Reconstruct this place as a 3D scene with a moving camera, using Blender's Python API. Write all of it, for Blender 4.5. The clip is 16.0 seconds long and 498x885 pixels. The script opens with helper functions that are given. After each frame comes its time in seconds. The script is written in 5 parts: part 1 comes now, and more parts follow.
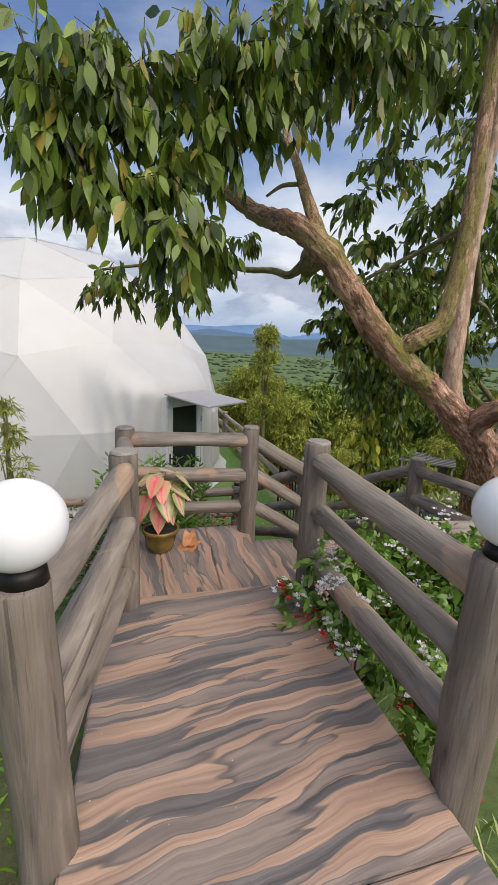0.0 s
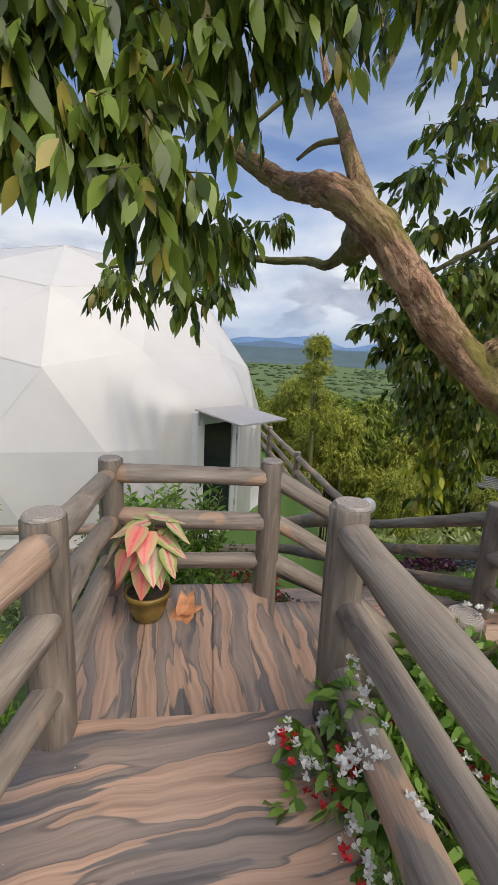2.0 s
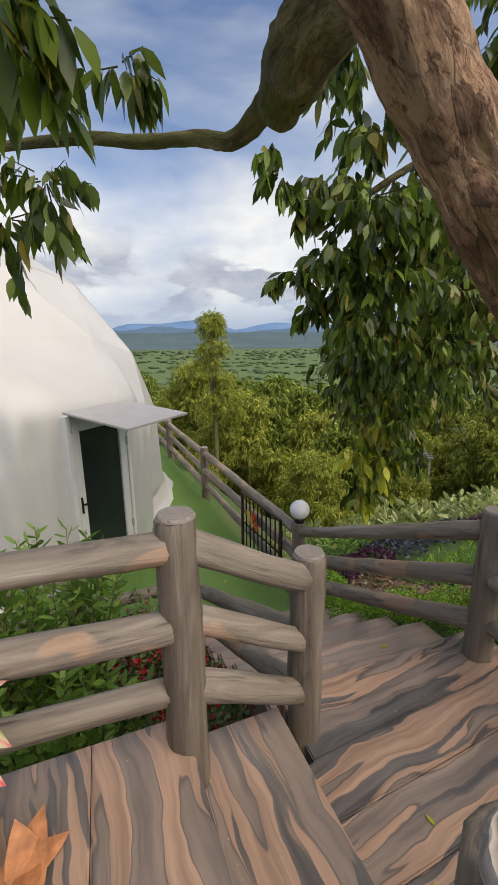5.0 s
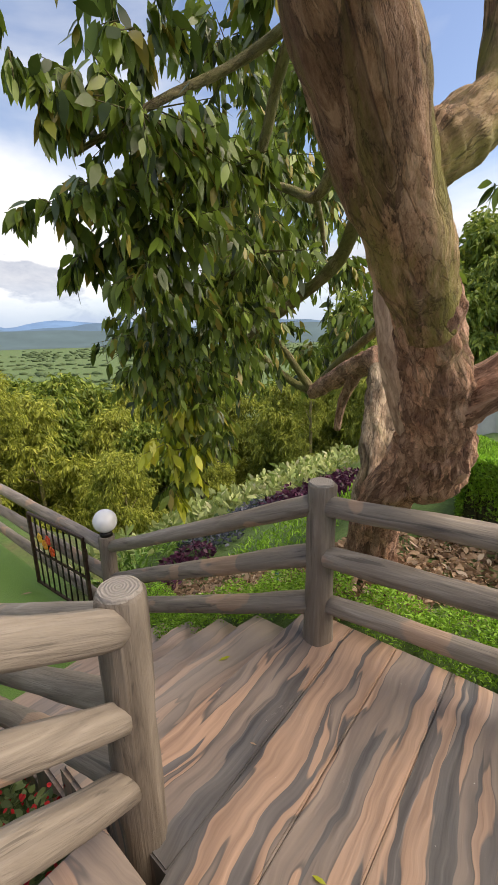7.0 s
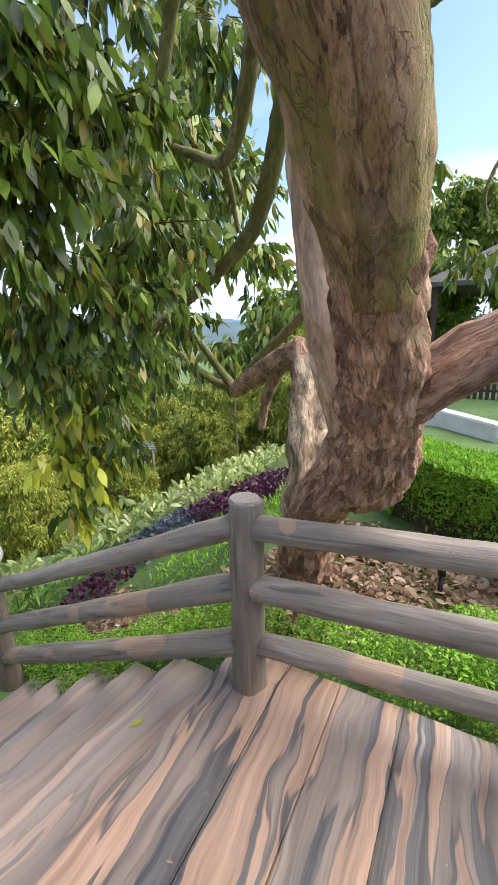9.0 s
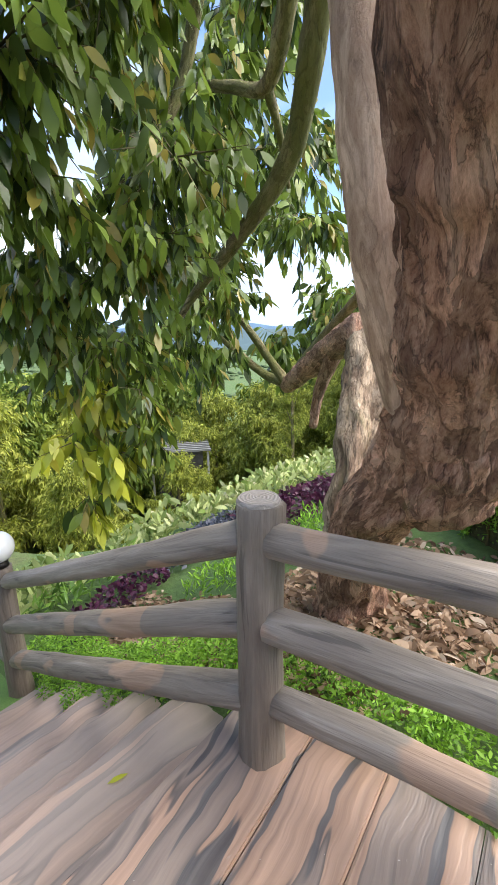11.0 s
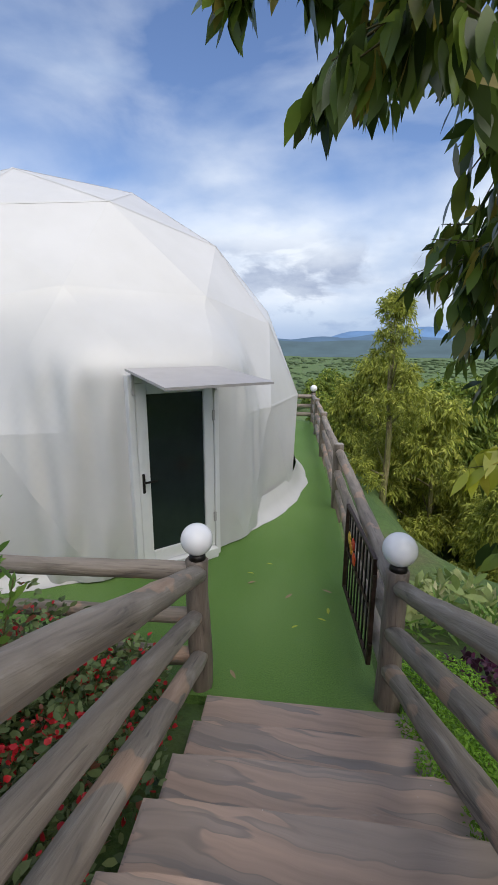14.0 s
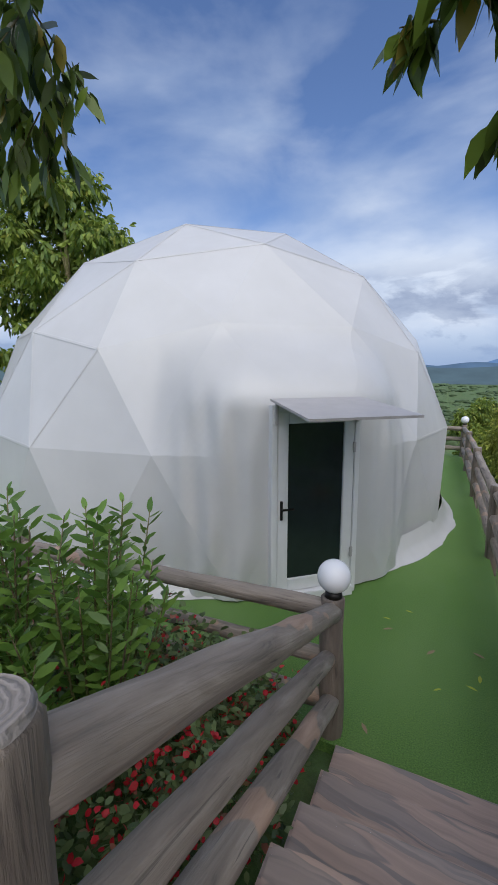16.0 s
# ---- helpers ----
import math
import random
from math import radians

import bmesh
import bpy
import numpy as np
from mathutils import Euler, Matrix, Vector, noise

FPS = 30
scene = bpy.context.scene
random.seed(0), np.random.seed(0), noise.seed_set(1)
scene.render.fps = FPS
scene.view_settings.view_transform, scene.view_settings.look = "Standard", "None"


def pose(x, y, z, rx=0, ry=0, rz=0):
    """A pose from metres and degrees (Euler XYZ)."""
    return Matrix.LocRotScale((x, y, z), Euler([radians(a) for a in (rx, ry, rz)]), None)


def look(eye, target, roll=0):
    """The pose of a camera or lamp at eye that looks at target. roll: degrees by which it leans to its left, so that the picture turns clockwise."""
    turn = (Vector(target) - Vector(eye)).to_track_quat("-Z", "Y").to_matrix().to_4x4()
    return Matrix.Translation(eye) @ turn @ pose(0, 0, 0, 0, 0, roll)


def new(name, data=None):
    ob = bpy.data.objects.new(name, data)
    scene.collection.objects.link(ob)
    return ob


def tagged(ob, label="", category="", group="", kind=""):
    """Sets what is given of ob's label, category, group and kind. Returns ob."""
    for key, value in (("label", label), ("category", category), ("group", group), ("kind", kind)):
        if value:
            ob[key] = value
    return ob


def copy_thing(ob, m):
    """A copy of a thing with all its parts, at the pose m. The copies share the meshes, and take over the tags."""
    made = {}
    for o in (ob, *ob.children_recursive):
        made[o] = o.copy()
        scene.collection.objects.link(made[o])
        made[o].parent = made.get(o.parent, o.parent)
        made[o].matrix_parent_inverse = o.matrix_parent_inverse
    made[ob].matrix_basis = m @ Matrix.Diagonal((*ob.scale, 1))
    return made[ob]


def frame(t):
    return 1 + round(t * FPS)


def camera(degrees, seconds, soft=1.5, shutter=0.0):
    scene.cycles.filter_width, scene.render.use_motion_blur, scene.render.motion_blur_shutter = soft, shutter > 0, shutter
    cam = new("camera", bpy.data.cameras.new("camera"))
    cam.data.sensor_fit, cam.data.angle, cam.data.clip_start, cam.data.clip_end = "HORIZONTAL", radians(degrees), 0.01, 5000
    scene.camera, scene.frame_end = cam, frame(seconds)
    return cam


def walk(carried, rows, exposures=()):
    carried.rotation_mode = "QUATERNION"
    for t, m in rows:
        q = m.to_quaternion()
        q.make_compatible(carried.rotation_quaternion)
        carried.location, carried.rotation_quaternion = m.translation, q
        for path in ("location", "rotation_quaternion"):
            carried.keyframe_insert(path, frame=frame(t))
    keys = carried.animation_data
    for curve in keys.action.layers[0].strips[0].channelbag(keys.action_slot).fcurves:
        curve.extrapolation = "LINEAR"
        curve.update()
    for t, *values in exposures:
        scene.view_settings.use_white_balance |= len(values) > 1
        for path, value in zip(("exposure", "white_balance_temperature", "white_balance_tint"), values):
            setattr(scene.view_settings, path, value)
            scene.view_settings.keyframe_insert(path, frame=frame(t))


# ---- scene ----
cam = camera(61.3, 16.0)
PATH = [
    (0, (1.231, 1.134, 3.272), (1.75, 3.01, 2.811), 2.9),
    (0.5, (1.327, 1.292, 3.272), (1.804, 3.178, 2.807), 3.0),
    (1, (1.439, 1.512, 3.283), (1.86, 3.413, 2.827), 3.0),
    (1.5, (1.554, 1.711, 3.271), (1.911, 3.629, 2.829), 3.0),
    (2, (1.683, 1.942, 3.269), (1.953, 3.878, 2.846), 2.9),
    (2.5, (1.751, 2.176, 3.228), (1.944, 4.128, 2.838), 2.9),
    (3, (1.824, 2.476, 3.232), (1.988, 4.427, 2.825), 2.1),
    (3.2, (1.86, 2.58, 3.233), (2.032, 4.529, 2.822), 1.7),
    (5.3, (1.988, 3.402, 3.142), (2.832, 5.147, 2.647), -0.8),
    (5.5, (2.004, 3.461, 3.136), (2.935, 5.161, 2.641), -0.9),
    (6, (2.051, 3.582, 3.11), (3.19, 5.149, 2.615), -1.1),
    (6.5, (2.17, 3.702, 2.98), (3.493, 5.12, 2.493), -1.2),
    (7, (2.282, 3.787, 2.947), (3.741, 5.059, 2.441), -1.2),
    (7.5, (2.387, 3.857, 2.94), (3.939, 5.008, 2.424), -1.0),
    (8, (2.494, 3.944, 2.927), (4.103, 5.01, 2.404), -1.1),
    (8.5, (2.602, 3.975, 2.899), (4.25, 4.979, 2.373), -1.4),
    (8.7, (2.64, 3.983, 2.884), (4.299, 4.974, 2.368), -1.4),
    (10.8, (3.161, 4.159, 2.678), (4.712, 5.326, 2.197), -1.3),
    (11, (3.212, 4.148, 2.632), (4.71, 5.384, 2.154), -1.1),
    (11.5, (3.408, 4.143, 2.555), (4.725, 5.568, 2.071), -0.5),
    (12, (3.544, 4.276, 2.537), (4.589, 5.912, 2.056), 0.0),
    (12.5, (3.61, 4.356, 2.526), (4.316, 6.162, 2.038), 0.3),
    (13, (3.612, 4.436, 2.528), (3.964, 6.344, 2.043), 0.3),
    (13.5, (3.525, 4.554, 2.536), (3.554, 6.499, 2.069), 0.2),
    (14, (3.476, 4.621, 2.542), (3.245, 6.557, 2.095), 0.1),
    (14.5, (3.446, 4.631, 2.56), (3.027, 6.541, 2.141), -0.0),
    (15, (3.459, 4.625, 2.588), (2.885, 6.5, 2.195), -0.0),
    (15.5, (3.428, 4.628, 2.561), (2.727, 6.469, 2.212), -0.2),
    (16, (3.405, 4.615, 2.583), (2.566, 6.402, 2.259), -0.2),
]
EXPOSURES = [(0, 0.46, 6700, 10), (3, 0.48, 6800, 10), (5.5, 0.55, 7500, 10), (6.5, 0.9, 8100, 11), (7.2, 1.05, 7300, 10), (8.5, 1.5, 6500, 9), (11, 1.7, 6400, 8), (12, 1.6, 6300, 8), (13, 1.15, 6300, 8), (14, 0.52, 6300, 9), (16, 0.22, 5900, 10)]
walk(cam, [(t, look(eye, target, roll)) for t, eye, target, roll in PATH], EXPOSURES)


# ---- light ----
world = bpy.data.worlds.new("world")
scene.world = world
world.use_nodes = True
W = world.node_tree
SUN_DIR = Vector((0.36, -0.55, 0.78)).normalized()
sky = W.nodes.new("ShaderNodeTexSky")
sky.sky_type, sky.sun_disc = "NISHITA", False
sky.sun_elevation, sky.sun_rotation = math.asin(SUN_DIR.z), math.atan2(SUN_DIR.x, SUN_DIR.y)
geo = W.nodes.new("ShaderNodeTexCoord")


def sky_noise(stretch, scale, detail, rough, warp, shift=0.0):
    p = W.nodes.new("ShaderNodeMapping")
    p.inputs["Scale"].default_value, p.inputs["Location"].default_value = (1.0, 1.0, stretch), (shift, shift, 0)
    W.links.new(geo.outputs["Generated"], p.inputs["Vector"])
    n = W.nodes.new("ShaderNodeTexNoise")
    n.inputs["Scale"].default_value, n.inputs["Detail"].default_value = scale, detail
    n.inputs["Roughness"].default_value, n.inputs["Distortion"].default_value = rough, warp
    W.links.new(p.outputs["Vector"], n.inputs["Vector"])
    return n.outputs["Fac"]


def sky_ramp(fac, *stops):
    r = W.nodes.new("ShaderNodeValToRGB")
    while len(r.color_ramp.elements) < len(stops):
        r.color_ramp.elements.new(0.5)
    for e, (at, c) in zip(r.color_ramp.elements, stops):
        e.position, e.color = at, (*(c if isinstance(c, tuple) else (c, c, c)), 1)
    W.links.new(fac, r.inputs["Fac"])
    return r.outputs["Color"]


def sky_math(how, a, b):
    n = W.nodes.new("ShaderNodeMath")
    n.operation = how
    for k, v in enumerate((a, b)):
        if isinstance(v, float):
            n.inputs[k].default_value = v
        else:
            W.links.new(v, n.inputs[k])
    return n.outputs[0]


def sky_mix(fac, a, b, how="MIX"):
    n = W.nodes.new("ShaderNodeMix")
    n.data_type, n.blend_type = "RGBA", how
    for key, v in (("Factor", fac), ("A", a), ("B", b)):
        if isinstance(v, float):
            n.inputs[key].default_value = v
        elif isinstance(v, tuple):
            n.inputs[key].default_value = (*v, 1)
        else:
            W.links.new(v, n.inputs[key])
    return n.outputs["Result"]


split = W.nodes.new("ShaderNodeSeparateXYZ")
W.links.new(geo.outputs["Generated"], split.inputs[0])
height = split.outputs["Z"]
blue = sky_mix(1.0, sky.outputs[0], (0.86, 0.9, 1.05), "MULTIPLY")
# high thin veil, a bright bank low down, and grey heaps of cloud in front of it
veil = sky_math("ADD", sky_noise(2.4, 1.7, 7, 0.5, 0.4), sky_ramp(height, (0.0, 0.2), (0.12, 0.26), (0.32, 0.0), (0.6, 0.0), (1.0, 0.12)))
bank = sky_ramp(sky_noise(2.6, 4.5, 6, 0.5, 0.0, 3.0), (0.36, (3.7, 4.3, 5.4)), (0.6, (5.7, 6.0, 6.5)))
air = sky_mix(sky_ramp(veil, (0.46, 0.0), (0.8, 1.0)), blue, bank)
heaps = sky_math("MULTIPLY", sky_ramp(sky_noise(2.3, 5.2, 8, 0.55, 0.25, 11.0), (0.48, 0.0), (0.55, 0.9)), sky_ramp(height, (0.0, 1.0), (0.15, 1.0), (0.24, 0.0)))
air = sky_mix(heaps, air, sky_ramp(sky_noise(2.3, 9.0, 6, 0.6, 0.2, 5.0), (0.35, (2.2, 2.6, 3.6)), (0.65, (3.7, 4.1, 4.9))))
air = sky_mix(sky_ramp(height, (0.0, 0.9), (0.04, 0.7), (0.11, 0.0)), air, (2.3, 3.1, 4.6))
W.links.new(air, W.nodes["Background"].inputs["Color"])
W.nodes["Background"].inputs["Strength"].default_value = 0.11
sun = new("sun", bpy.data.lights.new("sun", "SUN"))
sun.data.energy, sun.data.angle, sun.data.color = 2.6, radians(70), (1.0, 0.9, 0.76)
sun.matrix_world = look(SUN_DIR * 60, (0, 0, 0))


# ---- materials ----
def nodes_of(name):
    m = bpy.data.materials.new(name)
    m.use_nodes = True
    return m, m.node_tree, m.node_tree.nodes["Principled BSDF"]


def coords(t, kind="Object", scale=(1, 1, 1), turn=(0, 0, 0)):
    c, p = t.nodes.new("ShaderNodeTexCoord"), t.nodes.new("ShaderNodeMapping")
    p.inputs["Scale"].default_value, p.inputs["Rotation"].default_value = scale, [radians(a) for a in turn]
    t.links.new(c.outputs[kind], p.inputs["Vector"])
    return p.outputs["Vector"]


def noise_tex(t, vec, scale, detail=5, rough=0.55, distort=0.0):
    n = t.nodes.new("ShaderNodeTexNoise")
    n.inputs["Scale"].default_value, n.inputs["Detail"].default_value = scale, detail
    n.inputs["Roughness"].default_value, n.inputs["Distortion"].default_value = rough, distort
    t.links.new(vec, n.inputs["Vector"])
    return n.outputs["Fac"]


def ramp(t, fac, stops, hard=False):
    r = t.nodes.new("ShaderNodeValToRGB")
    e = r.color_ramp.elements
    while len(e) < len(stops):
        e.new(0.5)
    for k, (p, c) in zip(e, stops):
        k.position, k.color = p, (*c, 1)
    if hard:
        r.color_ramp.interpolation = "CONSTANT"
    t.links.new(fac, r.inputs["Fac"])
    return r.outputs["Color"]


def blend(t, fac, a, b, how="MIX"):
    m = t.nodes.new("ShaderNodeMix")
    m.data_type, m.blend_type = "RGBA", how
    for key, v in (("Factor", fac), ("A", a), ("B", b)):
        if isinstance(v, (int, float)):
            m.inputs[key].default_value = v
        elif isinstance(v, tuple):
            m.inputs[key].default_value = (*v, 1)
        else:
            t.links.new(v, m.inputs[key])
    return m.outputs["Result"]


def bump(t, bsdf, height, strength, distance=0.02):
    b = t.nodes.new("ShaderNodeBump")
    b.inputs["Strength"].default_value, b.inputs["Distance"].default_value = strength, distance
    t.links.new(height, b.inputs["Height"])
    t.links.new(b.outputs["Normal"], bsdf.inputs["Normal"])


def plain(name, col, rough=0.5, metal=0.0, vary=0.12, scale=6.0):
    m, t, b = nodes_of(name)
    f = noise_tex(t, coords(t), scale)
    t.links.new(ramp(t, f, ((0.3, tuple(c * (1 - vary) for c in col)), (0.7, tuple(min(1, c * (1 + vary)) for c in col)))), b.inputs["Base Color"])
    b.inputs["Roughness"].default_value, b.inputs["Metallic"].default_value = rough, metal
    return m


def log_material(name, worn=0.58, tone=1.0):
    """Painted concrete log: grey-brown grain along local z with worn tan patches."""
    m, t, b = nodes_of(name)
    info = t.nodes.new("ShaderNodeObjectInfo")
    c = t.nodes.new("ShaderNodeTexCoord")
    add = t.nodes.new("ShaderNodeVectorMath")
    t.links.new(c.outputs["Object"], add.inputs[0])
    sc = t.nodes.new("ShaderNodeMath")
    sc.operation = "MULTIPLY"
    sc.inputs[1].default_value = 37.0
    t.links.new(info.outputs["Random"], sc.inputs[0])
    t.links.new(sc.outputs[0], add.inputs[1])
    p = t.nodes.new("ShaderNodeMapping")
    p.inputs["Scale"].default_value = (6, 6, 0.8)
    t.links.new(add.outputs[0], p.inputs["Vector"])
    grain = noise_tex(t, p.outputs["Vector"], 2.6, 6, 0.55, 0.8)
    col = ramp(t, grain, ((0.27, (0.075, 0.062, 0.054)), (0.38, (0.195, 0.162, 0.132)), (0.6, (0.29, 0.245, 0.2)), (0.74, (0.39, 0.34, 0.29))))
    p2 = t.nodes.new("ShaderNodeMapping")
    p2.inputs["Scale"].default_value = (1.6, 1.6, 1.0)
    t.links.new(add.outputs[0], p2.inputs["Vector"])
    p3 = t.nodes.new("ShaderNodeMapping")
    p3.inputs["Scale"].default_value = (20, 20, 0.9)
    t.links.new(add.outputs[0], p3.inputs["Vector"])
    split = noise_tex(t, p3.outputs["Vector"], 1.6, 4, 0.6, 0.5)
    col = blend(t, ramp(t, split, ((0.33, (0.55, 0.55, 0.55)), (0.38, (0, 0, 0)))), col, (0.05, 0.042, 0.037))
    col = blend(t, ramp(t, split, ((0.58, (0, 0, 0)), (0.7, (0.22, 0.22, 0.22)))), col, (0.42, 0.375, 0.335))
    patch = noise_tex(t, p2.outputs["Vector"], 1.7, 3, 0.5, 0.3)
    mask = ramp(t, patch, ((worn, (0, 0, 0)), (worn + 0.02, (1, 1, 1))))
    tan = ramp(t, grain, ((0.3, (0.31, 0.205, 0.14)), (0.7, (0.47, 0.33, 0.24))))
    col = blend(t, mask, col, tan)
    if tone < 1:
        col = blend(t, 1.0, col, (tone, tone * 0.97, tone * 0.94), "MULTIPLY")
    t.links.new(col, b.inputs["Base Color"])
    b.inputs["Roughness"].default_value = 0.62
    bump(t, b, blend(t, 0.5, grain, split), 0.7, 0.025)
    return m


def floor_material(name, turn, across=6.0, along=0.75, mute=0.0):
    """Stamped concrete painted as long tapering streaks of slate, grey-brown and peach."""
    m, t, b = nodes_of(name)
    flat = coords(t, "Object", (1, 1, 1), (0, 0, turn))
    sway = t.nodes.new("ShaderNodeTexNoise")
    sway.inputs["Scale"].default_value, sway.inputs["Detail"].default_value = 1.7, 3.0
    t.links.new(flat, sway.inputs["Vector"])
    bend = t.nodes.new("ShaderNodeVectorMath")
    bend.operation = "MULTIPLY_ADD"
    t.links.new(sway.outputs["Color"], bend.inputs[0])
    bend.inputs[1].default_value = (0.0, 0.2, 0.0)
    t.links.new(flat, bend.inputs[2])

    def streak(shift, wide, long, detail):
        p = t.nodes.new("ShaderNodeMapping")
        p.inputs["Location"].default_value = (shift, shift * 1.7, shift * 0.6)
        p.inputs["Scale"].default_value = (along * long, across * wide, 1)
        t.links.new(bend.outputs[0], p.inputs["Vector"])
        return noise_tex(t, p.outputs["Vector"], 1.0, detail, 0.5, 0.15)

    body, peach, slate, hair = streak(0.0, 1.3, 1.2, 3), streak(7.3, 1.0, 1.0, 1.6), streak(15.1, 1.15, 0.9, 1.8), streak(23.7, 3.4, 1.5, 3)
    col = ramp(t, body, ((0.3, (0.115, 0.098, 0.092)), (0.46, (0.2, 0.158, 0.138)), (0.6, (0.275, 0.215, 0.18)), (0.7, (0.17, 0.14, 0.128))))
    tint = ramp(t, hair, ((0.3, (0.3, 0.19, 0.135)), (0.65, (0.44, 0.285, 0.205))))
    col = blend(t, ramp(t, peach, ((0.487, (0, 0, 0)), (0.497, (1, 1, 1)))), col, tint)
    col = blend(t, ramp(t, peach, ((0.462, (0, 0, 0)), (0.484, (0.8, 0.8, 0.8)), (0.49, (0.8, 0.8, 0.8)), (0.5, (0, 0, 0)))), col, (0.075, 0.066, 0.066))
    dark = ramp(t, hair, ((0.35, (0.042, 0.046, 0.055)), (0.7, (0.115, 0.112, 0.118))))
    col = blend(t, ramp(t, slate, ((0.568, (0, 0, 0)), (0.582, (0.9, 0.95, 0.95)))), col, dark)
    col = blend(t, 0.45, col, ramp(t, hair, ((0.3, (0.68, 0.68, 0.7)), (0.5, (1, 1, 1)), (0.7, (1.22, 1.2, 1.16)))), "MULTIPLY")
    stain = noise_tex(t, coords(t, "Object"), 1.3, 6, 0.6)
    col = blend(t, ramp(t, stain, ((0.42, (0, 0, 0)), (0.75, (0.3, 0.3, 0.3)))), col, (0.3, 0.255, 0.225))
    if mute:
        col = blend(t, mute, col, (0.44, 0.365, 0.32))
    specks = noise_tex(t, coords(t, "Object"), 55, 2, 0.5)
    col = blend(t, ramp(t, specks, ((0.77, (0, 0, 0)), (0.8, (0.8, 0.8, 0.8)))), col, (0.6, 0.57, 0.54))
    scuff = noise_tex(t, coords(t, "Object", (1, 3, 1), (0, 0, 25)), 4.2, 7, 0.72)
    col = blend(t, ramp(t, scuff, ((0.66, (0, 0, 0)), (0.76, (0.5, 0.5, 0.5)))), col, (0.5, 0.46, 0.43))
    t.links.new(col, b.inputs["Base Color"])
    t.links.new(ramp(t, stain, ((0.3, (0.36, 0.36, 0.36)), (0.7, (0.6, 0.6, 0.6)))), b.inputs["Roughness"])
    bump(t, b, blend(t, 0.4, peach, hair), 0.45, 0.03)
    return m


def leaf_material(name, dark, light, accent=None, gloss=0.38):
    m, t, b = nodes_of(name)
    g = t.nodes.new("ShaderNodeNewGeometry")
    stops = [(0.0, dark), (0.75, light)]
    if accent:
        stops += [(0.9, light), (0.94, accent)]
    col = ramp(t, g.outputs["Random Per Island"], stops)
    f = noise_tex(t, coords(t), 3.0, 4)
    col = blend(t, 1.0, col, ramp(t, f, ((0.3, (0.7, 0.7, 0.7)), (0.7, (1.15, 1.15, 1.15)))), "MULTIPLY")
    t.links.new(col, b.inputs["Base Color"])
    b.inputs["Roughness"].default_value = gloss
    tr = t.nodes.new("ShaderNodeBsdfTranslucent")
    t.links.new(col, tr.inputs["Color"])
    mx = t.nodes.new("ShaderNodeMixShader")
    mx.inputs[0].default_value = 0.3
    out = [n for n in t.nodes if n.type == "OUTPUT_MATERIAL"][0]
    t.links.new(b.outputs[0], mx.inputs[1])
    t.links.new(tr.outputs[0], mx.inputs[2])
    t.links.new(mx.outputs[0], out.inputs[0])
    return m


def bark_material(name, pale, mid, dark, moss, mossy=0.57, flaky=1.0):
    """Flaky bark, fissured along the limb, with mossy patches; reads the limb's own round and length."""
    m, t, b = nodes_of(name)
    g = t.nodes.new("ShaderNodeAttribute")
    g.attribute_name = "grain"
    along = g.outputs["Vector"]
    st = t.nodes.new("ShaderNodeMapping")
    st.inputs["Scale"].default_value = (1, 1, 0.3)
    t.links.new(along, st.inputs["Vector"])
    fine = noise_tex(t, st.outputs["Vector"], 60, 9, 0.8, 0.4)
    flake = noise_tex(t, st.outputs["Vector"], 15, 6, 0.66, 0.7)
    big = noise_tex(t, st.outputs["Vector"], 4.0, 6, 0.68, 0.6)
    vo = t.nodes.new("ShaderNodeTexVoronoi")
    vo.feature = "DISTANCE_TO_EDGE"
    vo.inputs["Scale"].default_value = 22
    jig = t.nodes.new("ShaderNodeVectorMath")
    jig.operation = "MULTIPLY_ADD"
    t.links.new(flake, jig.inputs[0])
    jig.inputs[1].default_value = (0.16, 0.16, 0.16)
    t.links.new(st.outputs["Vector"], jig.inputs[2])
    t.links.new(jig.outputs[0], vo.inputs["Vector"])
    crack = ramp(t, vo.outputs["Distance"], ((0.0, (0.35, 0.31, 0.29)), (0.05, (1, 1, 1))))
    cell = t.nodes.new("ShaderNodeTexVoronoi")
    cell.inputs["Scale"].default_value = 22
    t.links.new(jig.outputs[0], cell.inputs["Vector"])
    shade = t.nodes.new("ShaderNodeSeparateColor")
    t.links.new(cell.outputs["Color"], shade.inputs[0])
    col = ramp(t, fine, ((0.36, dark), (0.48, mid), (0.62, pale)))
    col = blend(t, 0.85 * flaky, col, ramp(t, shade.outputs[0], ((0.1, (0.5, 0.44, 0.42)), (0.5, (0.95, 0.92, 0.9)), (0.9, (1.45, 1.4, 1.36)))), "MULTIPLY")
    col = blend(t, ramp(t, flake, ((0.42, (0.75, 0.75, 0.75)), (0.56, (0, 0, 0)))), col, blend(t, 1.0, col, (0.52, 0.44, 0.4), "MULTIPLY"))
    col = blend(t, ramp(t, flake, ((0.56, (0, 0, 0)), (0.6, (0.7, 0.7, 0.7)))), col, blend(t, fine, mid, pale))
    grown = blend(t, fine, blend(t, 1.0, moss, (0.5, 0.5, 0.5), "MULTIPLY"), moss)
    col = blend(t, ramp(t, big, ((mossy - 0.03, (0, 0, 0)), (mossy + 0.12, (0.8, 0.8, 0.8)))), col, grown)
    col = blend(t, 0.75 * flaky, col, crack, "MULTIPLY")
    t.links.new(col, b.inputs["Base Color"])
    b.inputs["Roughness"].default_value = 0.85
    bump(t, b, blend(t, 0.2, blend(t, 0.6, fine, flake), crack), min(1.0, 1.0 * flaky), 0.06)
    return m


